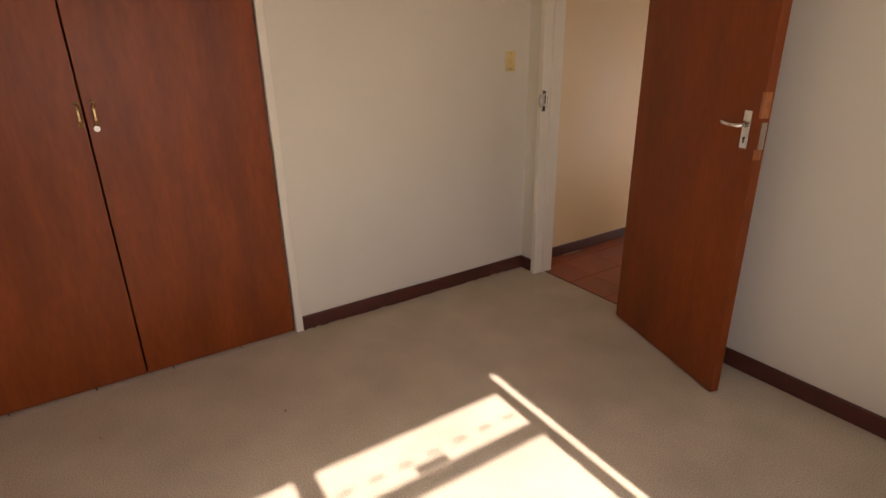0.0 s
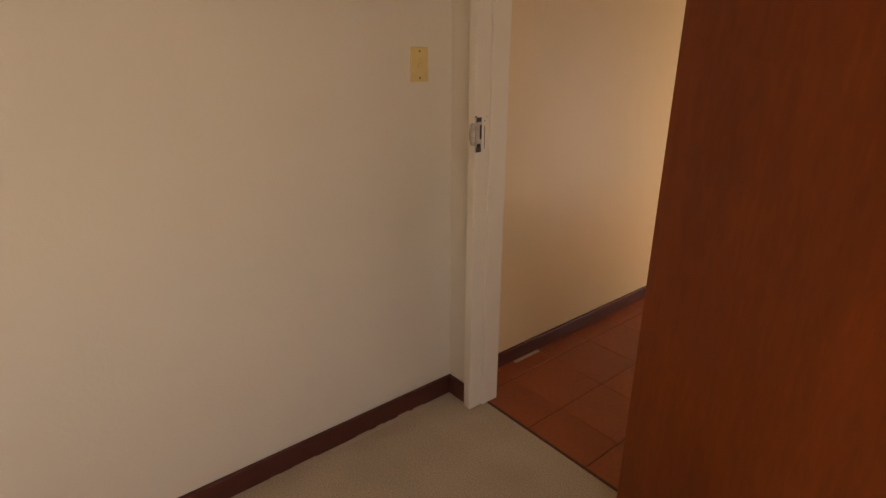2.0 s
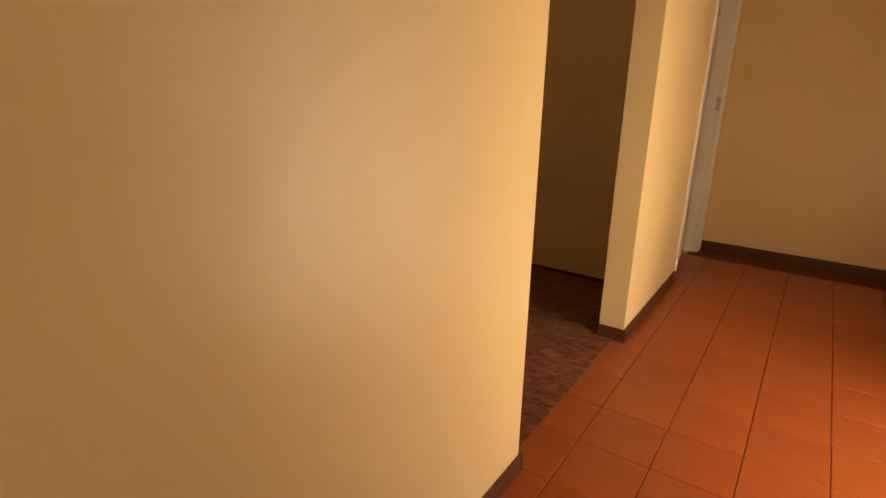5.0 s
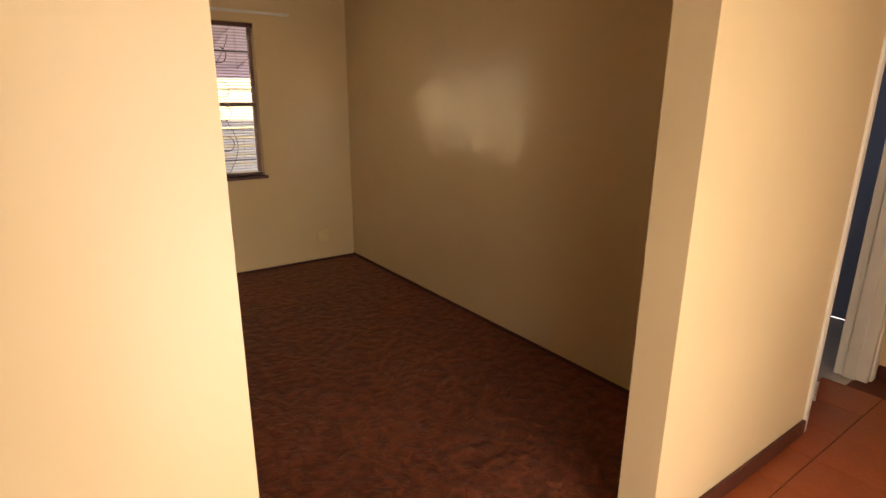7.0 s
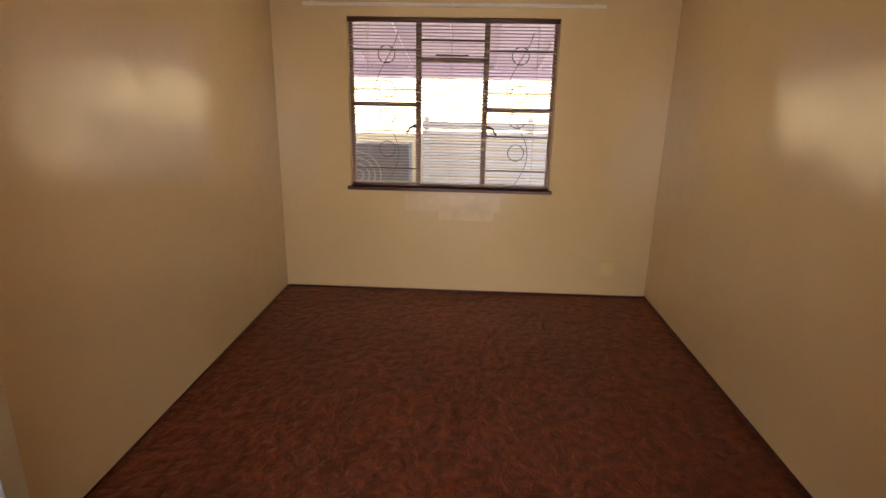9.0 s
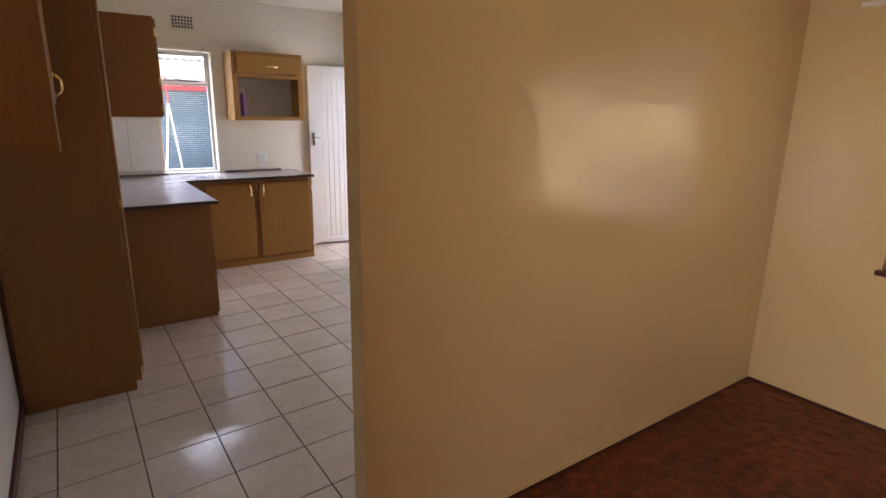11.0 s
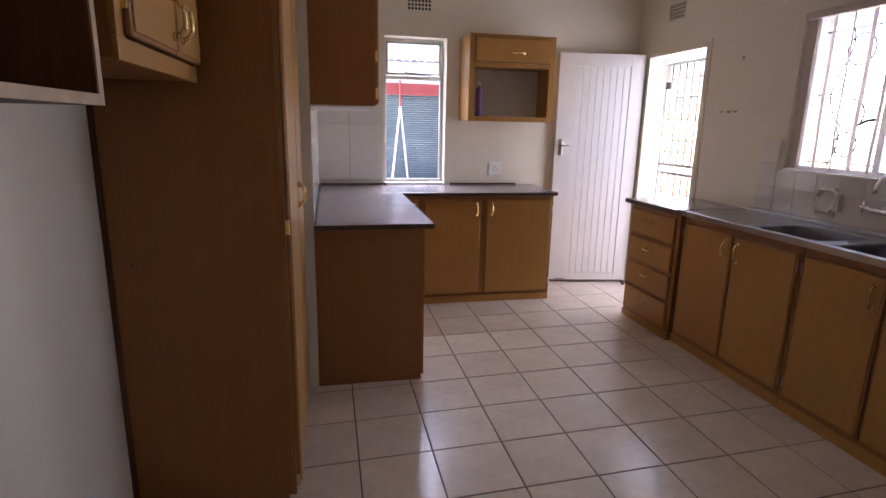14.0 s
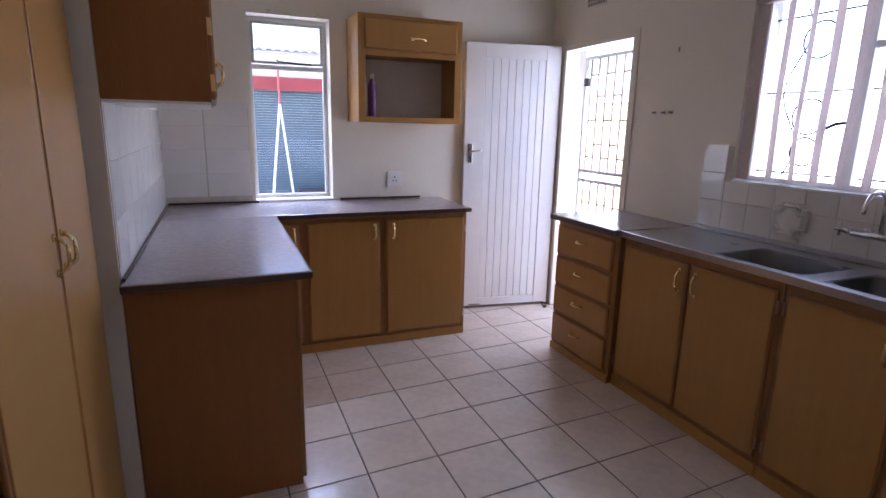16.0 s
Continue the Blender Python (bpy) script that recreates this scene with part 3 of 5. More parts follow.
bw = steel_window("window_1", "x", 3.50, -3.05, -1.075, 0.85, 2.07, [], [], M_WFRAMEW, "white steel bedroom window with vent light", -1)
for ob in [o for o in bw.children if o.name.startswith(("pane", "window_frame"))]:
    bpy.data.objects.remove(ob)
for dims in ((-1.165, -1.108, 0.85, 2.24), (-2.115, -2.03, 0.85, 2.02), (-3.05, -2.98, 0.85, 2.02), (-3.05, -1.165, 2.02, 2.24), (-3.05, -1.108, 0.85, 0.88), (-2.03, -1.165, 1.752, 1.803)):
    part("window_frame", boxes((3.485, 3.515, *dims)), M_WFRAMEW, bw)
part("stay", boxes((3.475, 3.480, -1.70, -1.56, 1.803, 1.835)), M_WFRAMEW, bw)
for k in range(7):
    part("vent_bar", boxes((3.53, 3.536, -2.0 + 0.125 * k, -1.94 + 0.125 * k, 1.905, 1.912)), M_IRON, bw)
for dims in ((-2.03, -1.165, 0.88, 1.752), (-2.03, -1.165, 1.803, 2.02), (-2.98, -2.115, 0.88, 2.02)):
    pane = part("pane", boxes((3.498, 3.502, *dims)), M_GLASS, bw)
    pane.visible_shadow = False
bm = bmesh.new()
for x, y, r in ((0.66, -1.93, 0.007), (0.40, -2.62, 0.004)):
    bmesh.ops.create_icosphere(bm, subdivisions=1, radius=r, matrix=Matrix.Translation((x, y, 0.002)) @ Matrix.Diagonal((1, 0.6, 0.4, 1)))
tagged(mesh_object("carpet_specks", bm, M_IRON), "small dark specks on the beige carpet", "debris", kind="stuff")

# ---- passage ----
skirting("baseboard_passage_west", (0.0, 0.016, 0.13, 1.973, 0.0, 0.075), (-0.03, 0.016, 1.973, 1.985, 0.0, 0.075), (-0.140, -0.03, 1.973, 1.985, 0.0, 0.075))
skirting("baseboard_passage_stub", (0.0, 0.016, 3.245, 4.44, 0.0, 0.075), (-0.14, 0.016, 3.229, 3.245, 0.0, 0.075))
skirting("baseboard_passage_north", (0.02, 1.484, 5.354, 5.37, 0.0, 0.085))
skirting("baseboard_passage_east", (1.484, 1.5, 0.14, 1.79, 0.0, 0.085), (1.484, 1.5, 3.41, 5.35, 0.0, 0.085))
frame_2 = door_casing("door_frame_2", "white painted frame of the bathroom doorway", [
    (-0.15, 0.012, 4.44, 4.475, 0.0, 2.06), (-0.15, 0.012, 5.245, 5.285, 0.0, 2.06), (-0.15, 0.012, 4.44, 5.285, 2.06, 2.10)],
    [(-0.10, -0.04, 5.233, 5.245, 0.0, 2.06)])
part("architrave", boxes((0.0, 0.022, 5.285, 5.335, 0.0, 2.12), bevel=0.006), M_WHITE, frame_2)
for z in (0.22, 1.84):
    bm = bmesh.new()
    for k in range(3):
        disc(bm, (0.016, 4.474, z - 0.035 + 0.035 * k), 0.007, 0.03, "z", 10)
        box(bm, 0.008, 0.020, 4.474, 4.482, z - 0.040 + 0.035 * k, z - 0.022 + 0.035 * k)
    part("hinge", bm, M_DULL, frame_2, "bare worn butt hinge")
part("strike", boxes((-0.03, 0.0, 5.2425, 5.2455, 1.17, 1.27), bevel=0.001), M_DULL, frame_2)
door_2 = tagged(thing("door_2", (-0.15, 4.49, 0), "brown bathroom door swung open into the room", "door"), kind="structure")
part("leaf", boxes((-0.80, -0.155, 4.42, 4.458, 0.012, 2.04), bevel=0.002), M_REDWOOD, door_2)
bm = bmesh.new()
tube(bm, [(-0.72, 4.458, 1.05), (-0.72, 4.51, 1.05), (-0.62, 4.515, 1.05)], 0.009)
part("lever", bm, M_DULL, door_2, "", True)
light_switch("light_switch", "y", (0.142, 5.37, 1.46), -1, "faded cream light switch on passage end wall")
# Unseen glazed door, added as an opening for the passage lamp.
steel_window("window_2", "x", 1.57, 1.80, 3.40, 0.0, 2.08, [2.6], [(1.7, 3.5, 0.95)], M_WFRAMEW, "assumed white steel glazed door, added to light the passage", -1)

# ---- dining room ----
DX = -3.875
skirting("baseboard_dining_west", (DX, DX + 0.014, 1.173, 4.05, 0.006, 0.022), label="low dark brown skirting strip")
skirting("baseboard_dining_south", (DX, -1.207, 1.165, 1.173, 0.006, 0.018), label="low dark brown skirting strip")
skirting("baseboard_dining_north", (DX, -0.14, 4.05, 4.06, 0.006, 0.030), label="low dark brown skirting strip")
skirting("baseboard_dining_end", (-1.207, -1.195, 1.075, 1.167, 0.0, 0.07), label="oxblood skirting round the wall end")
W0, W1, Z0, Z1 = 1.715, 3.245, 0.85, 2.075
dwin = steel_window("window_3", "x", -3.965, W0, W1, Z0, Z1, [2.232, 2.733], [(2.2, 2.75, 1.795), (1.7, 2.2, 1.47), (2.75, 3.3, 1.44)], M_WFRAME, "brown steel casement window", 1)
part("window_sill", boxes((-3.95, DX + 0.035, W0 - 0.02, W1 + 0.02, Z0 - 0.022, Z0 + 0.004), bevel=0.004), M_SKIRT, dwin, "dark brown window sill")
for y, s in ((2.205, -1), (2.765, 1)):
    bm = bmesh.new()
    disc(bm, (-3.935, y, 1.315), 0.014, 0.02, "x", 14)
    tube(bm, [(-3.925, y, 1.315), (-3.915, y + s * 0.03, 1.305), (-3.91, y + s * 0.06, 1.255)], 0.007)
    part("catch", bm, M_IRON, dwin, "dark casement fastener", True)
bm = bmesh.new()
tube(bm, [(-3.935, 2.36, 1.825), (-3.925, 2.56, 1.822), (-3.925, 2.60, 1.826)], 0.006)
part("stay", bm, M_IRON, dwin, "", True)

bars = thing("burglar_bars", (-3.995, 2.48, Z0), "dark iron burglar bars with ring pattern behind the glass", "window bars")
for y0, y1, zs in ((1.74, 2.21, (0.98, 1.27, 1.58, 1.86)), (2.755, 3.22, (0.98, 1.24, 1.56, 1.86)), (2.25, 2.715, (1.93,))):
    for z in zs:
        bm = bmesh.new()
        tube(bm, [(-4.0, y0, z), (-4.0, y1, z)], 0.005, 6)
        part("bar", bm, M_IRON, bars)
for y, zs in ((1.985, (1.83, 1.58, 1.38, 1.13)), (2.985, (1.83, 1.56, 1.37, 1.12))):
    for z in zs:
        bm = bmesh.new()
        ring(bm, (-4.0, y, z), 0.062, 0.0035, "x")
        part("ring", bm, M_IRON, bars)
    bm = bmesh.new()
    tube(bm, [(-4.0, y + 0.09 * math.sin(0.4 * k), Z0 + 0.02 + k * 0.059) for k in range(20)], 0.0028, 6)
    part("scroll", bm, M_IRON, bars)

blind = thing("venetian_blind", (-3.90, 2.48, Z0), "brown venetian blind lowered with open slats", "blind")
part("head_rail", boxes((-3.925, -3.880, W0 + 0.004, W1 - 0.004, Z1 - 0.035, Z1 - 0.004), bevel=0.003), M_SKIRT, blind)
part("bottom_rail", boxes((-3.922, -3.888, W0 + 0.012, W1 - 0.012, Z0 + 0.012, Z0 + 0.030), bevel=0.003), M_SKIRT, blind)
slat_bm = bmesh.new()
n_s = 5
rows_v = []
for e, y in enumerate((W0 + 0.012, W1 - 0.012)):
    rows_v.append([slat_bm.verts.new((-3.905 + 0.0125 * (2 * k / (n_s - 1) - 1), y, 0.0025 * (1 - (2 * k / (n_s - 1) - 1) ** 2))) for k in range(n_s)])
for k in range(n_s - 1):
    slat_bm.faces.new((rows_v[0][k], rows_v[0][k + 1], rows_v[1][k + 1], rows_v[1][k]))
made = bmesh.ops.solidify(slat_bm, geom=slat_bm.faces[:], thickness=0.0006)
slat_mesh = bpy.data.meshes.new("slat")
slat_bm.to_mesh(slat_mesh)
slat_bm.free()
slat_mesh.materials.append(M_BLIND)
z = Z0 + 0.045
while z < Z1 - 0.045:
    s = new("slat", slat_mesh)
    s.parent = blind
    s.matrix_parent_inverse = blind.matrix_basis.inverted()
    s.matrix_basis = Matrix.Translation((-3.905, 0, z)) @ pose(0, 0, 0, 0, -15, 0) @ Matrix.Translation((3.905, 0, 0))
    z += 0.0225
for y in (1.86, 2.48, 3.10):
    bm = bmesh.new()
    for dx in (-0.012, 0.012):
        tube(bm, [(-3.905 + dx, y, Z0 + 0.02), (-3.905 + dx, y, Z1 - 0.03)], 0.0009, 4)
    part("cord", bm, M_BLIND, blind)

rail = thing("curtain_rail", (-3.86, 2.48, 2.15), "cream curtain track fixed above the window", "curtain rail")
part("track", boxes((-3.868, -3.848, 1.41, 3.545, 2.143, 2.165), bevel=0.003), M_WHITE, rail)
for y in (1.47, 2.48, 3.48):
    part("bracket", boxes((DX, -3.866, y - 0.012, y + 0.012, 2.14, 2.172), bevel=0.002), M_WHITE, rail)
# Two thin rectangles, slightly paler and glossier than the wall.
tagged(mesh_object("filler_patch", boxes((DX - 0.002, DX + 0.0012, 2.14, 2.88, 0.67, 0.80), (DX - 0.002, DX + 0.001, 2.40, 2.83, 0.60, 0.67), bevel=0.0005), material("paler_gloss_patch", (0.77, 0.59, 0.36), 0.12, vary=0.1, scale=9, bump=0.003, bump_scale=14)), "slightly paler glossy patch under the window", "plaster patch", kind="stuff")


def socket(name, axis, at, facing, label, pins=True, mat=None):
    x, y, z = at
    s = thing(name, at, label, "wall socket")
    def bx(u0, u1, v0, v1, d0, d1, bevel=0.0):
        d0, d1 = d0 * facing, d1 * facing
        return boxes((x + d0, x + d1, y + u0, y + u1, z + v0, z + v1), bevel=bevel) if axis == "x" else boxes((x + u0, x + u1, y + d0, y + d1, z + v0, z + v1), bevel=bevel)
    part("plate", bx(-0.058, 0.058, -0.058, 0.058, 0, 0.009, 0.003), mat or M_WHITEPL, s)
    if pins:
        for u, v, r in ((0, 0.018, 0.0055), (-0.013, -0.010, 0.0045), (0.013, -0.010, 0.0045)):
            bm = bmesh.new()
            disc(bm, (x + 0.0095 * facing, y + u, z + v) if axis == "x" else (x + u, y + 0.0095 * facing, z + v), r, 0.002, axis, 12)
            part("pin_hole", bm, M_DARK, s)
        part("switch", bx(0.026, 0.040, 0.012, 0.034, 0.007, 0.013, 0.002), M_WHITEPL, s)
    return s


socket("wall_socket", "x", (DX, 3.74, 0.245), 1, "cream blank socket plate low on the wall", False, M_CREAMPL)

# ---- kitchen ----
SITE = KITCHEN
KE, KW, KS = -0.020, -3.55, -3.33
CT = 0.93
skirting("baseboard_kitchen_east", (KE - 0.016, KE, -0.46, 2.199, 0.0, 0.075))

tall = thing("tall_cupboard", (-0.35, -0.93, 0), "tall brown kitchen cupboard with four doors", "cupboard")
part("body", boxes((-0.577, -0.042, -1.40, -0.462, 0.055, 2.35), bevel=0.002), M_BROWN, tall, "plain brown melamine body")
part("filler_strip", boxes((-0.042, KE, -1.40, -0.468, 0.0, 2.35)), M_INNER, tall, "dark wooden filler strip against the wall")
part("plinth", boxes((-0.560, -0.042, -1.40, -0.466, 0.0, 0.055)), M_BROWN, tall)
part("edge_strip", boxes((-0.590, -0.577, -0.476, -0.462, 0.055, 2.35), (-0.590, -0.577, -1.40, -1.385, 0.055, 2.35), (-0.590, -0.577, -1.385, -0.476, 0.055, 0.075)), M_OAKEDGE, tall)
for z0, z1 in ((0.085, 2.33),):
    for y0, y1, hy in ((-0.968, -0.480, -0.938), (-1.38, -0.978, -1.008)):
        d = cabinet_door(tall, "x", -0.590, y0, y1, z0, z1, -1)
        if z1 > 1:
            bar_handle(d, (-0.609, hy, 1.145), (0, 0, 1), (-1, 0, 0), 0.09)
    for z in (z0 + 0.03, 1.095, z1 - 0.03):
        part("hinge", boxes((-0.604, -0.588, -0.482, -0.464, z - 0.026, z + 0.026), bevel=0.002), M_BRASS, tall, "small brass flush hinge")
bm = bmesh.new()
disc(bm, (-0.10, -0.461, 0.98), 0.006, 0.003, "y", 10)
part("plug", bm, M_INNER, tall)

shelf = thing("open_wall_cabinet", (-0.2, 0.65, 1.468), "brown open-fronted wall cabinet with darker inside panels", "wall cabinet")
x0, x1, y0, y1, z0, z1 = -0.370, -0.150, 0.378, 0.932, 1.468, 2.25
part("side_panel", boxes((x0, x1, y1 - 0.018, y1, z0, z1), bevel=0.001), M_BROWN, shelf)
# Far side, bottom, top and back use a darker brown than the near side.
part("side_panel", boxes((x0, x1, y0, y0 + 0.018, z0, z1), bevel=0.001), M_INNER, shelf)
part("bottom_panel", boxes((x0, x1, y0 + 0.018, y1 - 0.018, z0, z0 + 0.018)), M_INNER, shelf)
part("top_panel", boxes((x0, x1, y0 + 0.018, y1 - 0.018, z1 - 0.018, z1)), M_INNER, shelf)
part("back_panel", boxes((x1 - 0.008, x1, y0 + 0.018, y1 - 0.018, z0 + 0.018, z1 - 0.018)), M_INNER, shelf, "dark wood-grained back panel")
part("hanging_rail", boxes((x1, KE, y0 + 0.03, y1 - 0.03, 2.12, 2.20)), M_INNER, shelf, "timber rail that holds the cabinet off the wall")
part("edge_strip", boxes((x0 - 0.003, x0, y1 - 0.018, y1, z0, z1), (x0 - 0.003, x0, y0, y0 + 0.018, z0, z1), (x0 - 0.003, x0, y0 + 0.018, y1 - 0.018, z0, z0 + 0.018)), M_RAWPALE, shelf, "pale worn edging strip")

cab2 = thing("small_wall_cabinet", (-0.2, -0.08, 1.56), "small oak wall cabinet with two doors and brass handles", "wall cabinet")
part("body", boxes((-0.348, KE, -0.395, 0.245, 1.560, 2.25), bevel=0.002), M_BROWN, cab2)
part("face_frame", boxes((-0.360, -0.348, -0.395, 0.245, 1.556, 1.60), (-0.360, -0.348, -0.395, 0.245, 2.21, 2.25), (-0.360, -0.348, 0.200, 0.245, 1.60, 2.21), (-0.360, -0.348, -0.395, -0.372, 1.60, 2.21), bevel=0.002), M_OAK, cab2)
for y0, y1, hy in ((-0.117, 0.205, -0.085), (-0.378, -0.123, -0.155)):
    d = cabinet_door(cab2, "x", -0.360, y0, y1, 1.605, 2.205, -1)
    bar_handle(d, (-0.379, hy, 1.69), (0, 0, 1), (-1, 0, 0), 0.09)
for z in (1.68, 2.12):
    part("hinge", boxes((-0.372, -0.358, 0.203, 0.213, z - 0.028, z + 0.028), bevel=0.002), M_BRASS, cab2, "small brass flush hinge")

# peninsula and back run
pen = thing("base_cabinet", (-0.95, -2.0, 0), "brown base cabinet with plain end panel", "base cabinet", "kitchen base units")
part("body", boxes((-1.235, -0.658, -2.79, -1.45, 0.0, CT - 0.032), bevel=0.002), M_BROWN, pen, "plain brown end panel")
part("corner_post", boxes((-1.250, -1.235, -1.49, -1.452, 0.03, CT - 0.032), bevel=0.003), M_OAKEDGE, pen)
for y0, y1 in ((-2.10, -1.50), (-2.72, -2.12)):
    cabinet_door(pen, "x", -1.235, y0, y1, 0.10, 0.86, -1)
base = thing("base_cabinet", (-1.9, -3.0, 0), "oak base cabinet with two doors and brass handles", "base cabinet", "kitchen base units")
part("body", boxes((-2.575, -1.235, KS, -2.792, 0.0, CT - 0.032), bevel=0.002), M_OAKEDGE, base)
part("plinth", boxes((-2.570, -1.250, -2.792, -2.780, 0.0, 0.055)), M_OAK, base)
for x0, x1, hx in ((-2.552, -1.990, -2.035), (-1.948, -1.475, -1.908), (-1.430, -1.262, -1.395)):
    d = cabinet_door(base, "y", -2.792, x0, x1, 0.075, 0.868, 1)
    bar_handle(d, (hx, -2.773, 0.79), (0, 0, 1), (0, 1, 0), 0.09)
for z in (0.16, 0.78):
    bm = bmesh.new()
    tube(bm, [(-2.568, -2.78, z - 0.025), (-2.568, -2.78, z + 0.025)], 0.006, 8)
    part("hinge", bm, M_WHITEPL, base)

top = thing("worktop", (-1.2, -2.9, CT), "brown speckled laminate L-shaped worktop", "worktop")
part("peninsula_top", boxes((-1.292, -0.657, -2.735, -1.40, CT - 0.032, CT), bevel=0.008), M_TOP, top)
part("back_top", boxes((-2.592, -0.657, KS, -2.738, CT - 0.032, CT), bevel=0.008), M_TOP, top)
part("front_edge", boxes((-1.2925, -0.660, -1.401, -1.3985, CT - 0.028, CT - 0.004), (-2.588, -1.292, -2.7385, -2.7365, CT - 0.028, CT - 0.004), (-1.294, -1.2915, -2.73, -1.402, CT - 0.028, CT - 0.004)), M_TOPEDGE, top)
# Thin dark strips where the worktop meets the walls.
for dims in ((-2.42, -1.80, KS, KS + 0.008, CT + 0.001, CT + 0.016), (-1.235, -0.672, KS + 0.006, KS + 0.014, CT + 0.001, CT + 0.014), (-0.671, -0.662, -3.3, -1.45, CT + 0.001, CT + 0.012)):
    part("upstand", boxes(dims), M_TOPEDGE, top, "dark strip along the wall")

dark_cab = thing("wall_cabinet", (-0.8, -1.9, 1.52), "brown wall cabinet with white underside", "wall cabinet")
part("body", boxes((-0.985, -0.657, -2.35, -1.46, 1.537, 2.20), bevel=0.002), M_BROWN, dark_cab)
part("underside", boxes((-0.980, -0.660, -2.345, -1.464, 1.528, 1.5365)), M_WHITEPL, dark_cab, "white melamine underside")
for y0, y1, hy in ((-1.895, -1.47, -1.86), (-2.34, -1.905, -1.95)):
    d = cabinet_door(dark_cab, "x", -0.985, y0, y1, 1.545, 2.19, -1)
    bar_handle(d, (-1.004, hy, 1.66), (0, 0, 1), (-1, 0, 0), 0.09)
for z in (1.60, 1.78, 2.10):
    part("hinge", boxes((-1.000, -0.984, -1.466, -1.456, z - 0.028, z + 0.028), bevel=0.002), M_BRASS, dark_cab)

hc = thing("hanging_cabinet", (-2.25, -3.2, 1.49), "oak hanging cabinet with flap door and open niche", "wall cabinet")
x0, x1, y0, y1, z0, z1 = -2.600, -1.868, KS, -3.012, 1.490, 2.170
part("side_panel", boxes((x0, x0 + 0.018, y0, y1, z0, z1), bevel=0.001), M_OAK, hc)
part("side_panel", boxes((x1 - 0.018, x1, y0, y1, z0, z1), bevel=0.001), M_OAK, hc)
part("top_panel", boxes((x0 + 0.018, x1 - 0.018, y0, y1, z1 - 0.03, z1)), M_OAKEDGE, hc)
part("bottom_panel", boxes((x0 + 0.018, x1 - 0.018, y0, y1, z0, z0 + 0.035)), M_OAK, hc)
part("middle_shelf", boxes((x0 + 0.018, x1 - 0.018, y0, y1, 1.925, 1.945)), M_OAKEDGE, hc)
part("back_panel", boxes((x0 + 0.018, x1 - 0.018, y0, y0 + 0.008, z0 + 0.035, z1 - 0.03)), M_WHITEPL, hc, "pale grey back panel")
part("face_frame", boxes((x0, x0 + 0.05, y1, y1 + 0.012, z0, z1), (x1 - 0.05, x1, y1, y1 + 0.012, z0, z1), (x0 + 0.05, x1 - 0.05, y1, y1 + 0.012, z0, z0 + 0.038), (x0 + 0.05, x1 - 0.05, y1, y1 + 0.012, 1.915, 1.95), (x0 + 0.05, x1 - 0.05, y1, y1 + 0.012, z1 - 0.04, z1), bevel=0.002), M_OAK, hc)
d = cabinet_door(hc, "y", y1 + 0.012, x0 + 0.04, x1 - 0.04, 1.952, 2.146, 1)
bar_handle(d, ((x0 + x1) / 2 - 0.04, y1 + 0.031, 2.03), (1, 0, 0), (0, 1, 0), 0.09)

bottle = thing("purple_bottle", (-1.985, -3.10, z0 + 0.035), "slim purple plastic bottle standing in the cabinet niche", "bottle")
bm = bmesh.new()
prev = None
for r, h in ((0.0, 0.0), (0.026, 0.0), (0.028, 0.01), (0.028, 0.20), (0.022, 0.225), (0.012, 0.24), (0.012, 0.25), (0.0, 0.25)):
    loop = [bm.verts.new((-1.985 + r * math.cos(2 * math.pi * k / 16), -3.10 + r * math.sin(2 * math.pi * k / 16), z0 + 0.035 + h)) for k in range(16)]
    if prev:
        for k in range(16):
            bm.faces.new((prev[k], prev[(k + 1) % 16], loop[(k + 1) % 16], loop[k]))
    prev = loop
bmesh.ops.remove_doubles(bm, verts=bm.verts, dist=1e-5)
part("flask", bm, M_PURPLE, bottle, "", True)
bm = bmesh.new()
disc(bm, (-1.985, -3.10, z0 + 0.035 + 0.266), 0.013, 0.032, "z", 14)
part("cap", bm, M_WHITEPL, bottle)

socket("wall_socket", "y", (-2.215, KS, 1.075), 1, "white three-pin wall socket above the worktop")

kwin = steel_window("window_4", "y", -3.475, -1.750, -1.218, 0.945, 2.165, [], [(-1.8, -1.2, 1.845)], M_WFRAMEW, "narrow white steel kitchen window with top vent", 1)
part("window_sill", boxes((-1.750, -1.218, -3.457, KS + 0.004, 0.930, 0.947), bevel=0.003), M_WTILE, kwin)
part("vent_sash", boxes((-1.722, -1.246, -3.462, -3.452, 1.865, 1.883), (-1.722, -1.246, -3.462, -3.452, 2.120, 2.137), (-1.722, -1.705, -3.462, -3.452, 1.883, 2.12), (-1.263, -1.246, -3.462, -3.452, 1.883, 2.12)), M_DULL, kwin)
bm = bmesh.new()
tube(bm, [(-1.64, -3.445, 1.872), (-1.52, -3.435, 1.878), (-1.42, -3.43, 1.882), (-1.405, -3.43, 1.895)], 0.006)
part("stay", bm, M_IRON, kwin, "black window stay", True)
for x in (-1.36, -1.67):
    part("curtain_hook", boxes((x - 0.012, x + 0.012, KS, KS + 0.02, 2.175, 2.19), bevel=0.003), M_DULL, kwin)

# back door, its frame and the security gate
door_3 = tagged(thing("door_3", (-3.53, -3.17, 0), "white painted board door standing open", "door"), kind="structure")
KLEAF = pose(-3.528, -3.165, 0, 0, 0, math.degrees(math.atan2(-0.115, 0.768)))


def kl(*dims, bevel=0.0):
    return in_leaf(boxes(*dims, bevel=bevel), KLEAF)


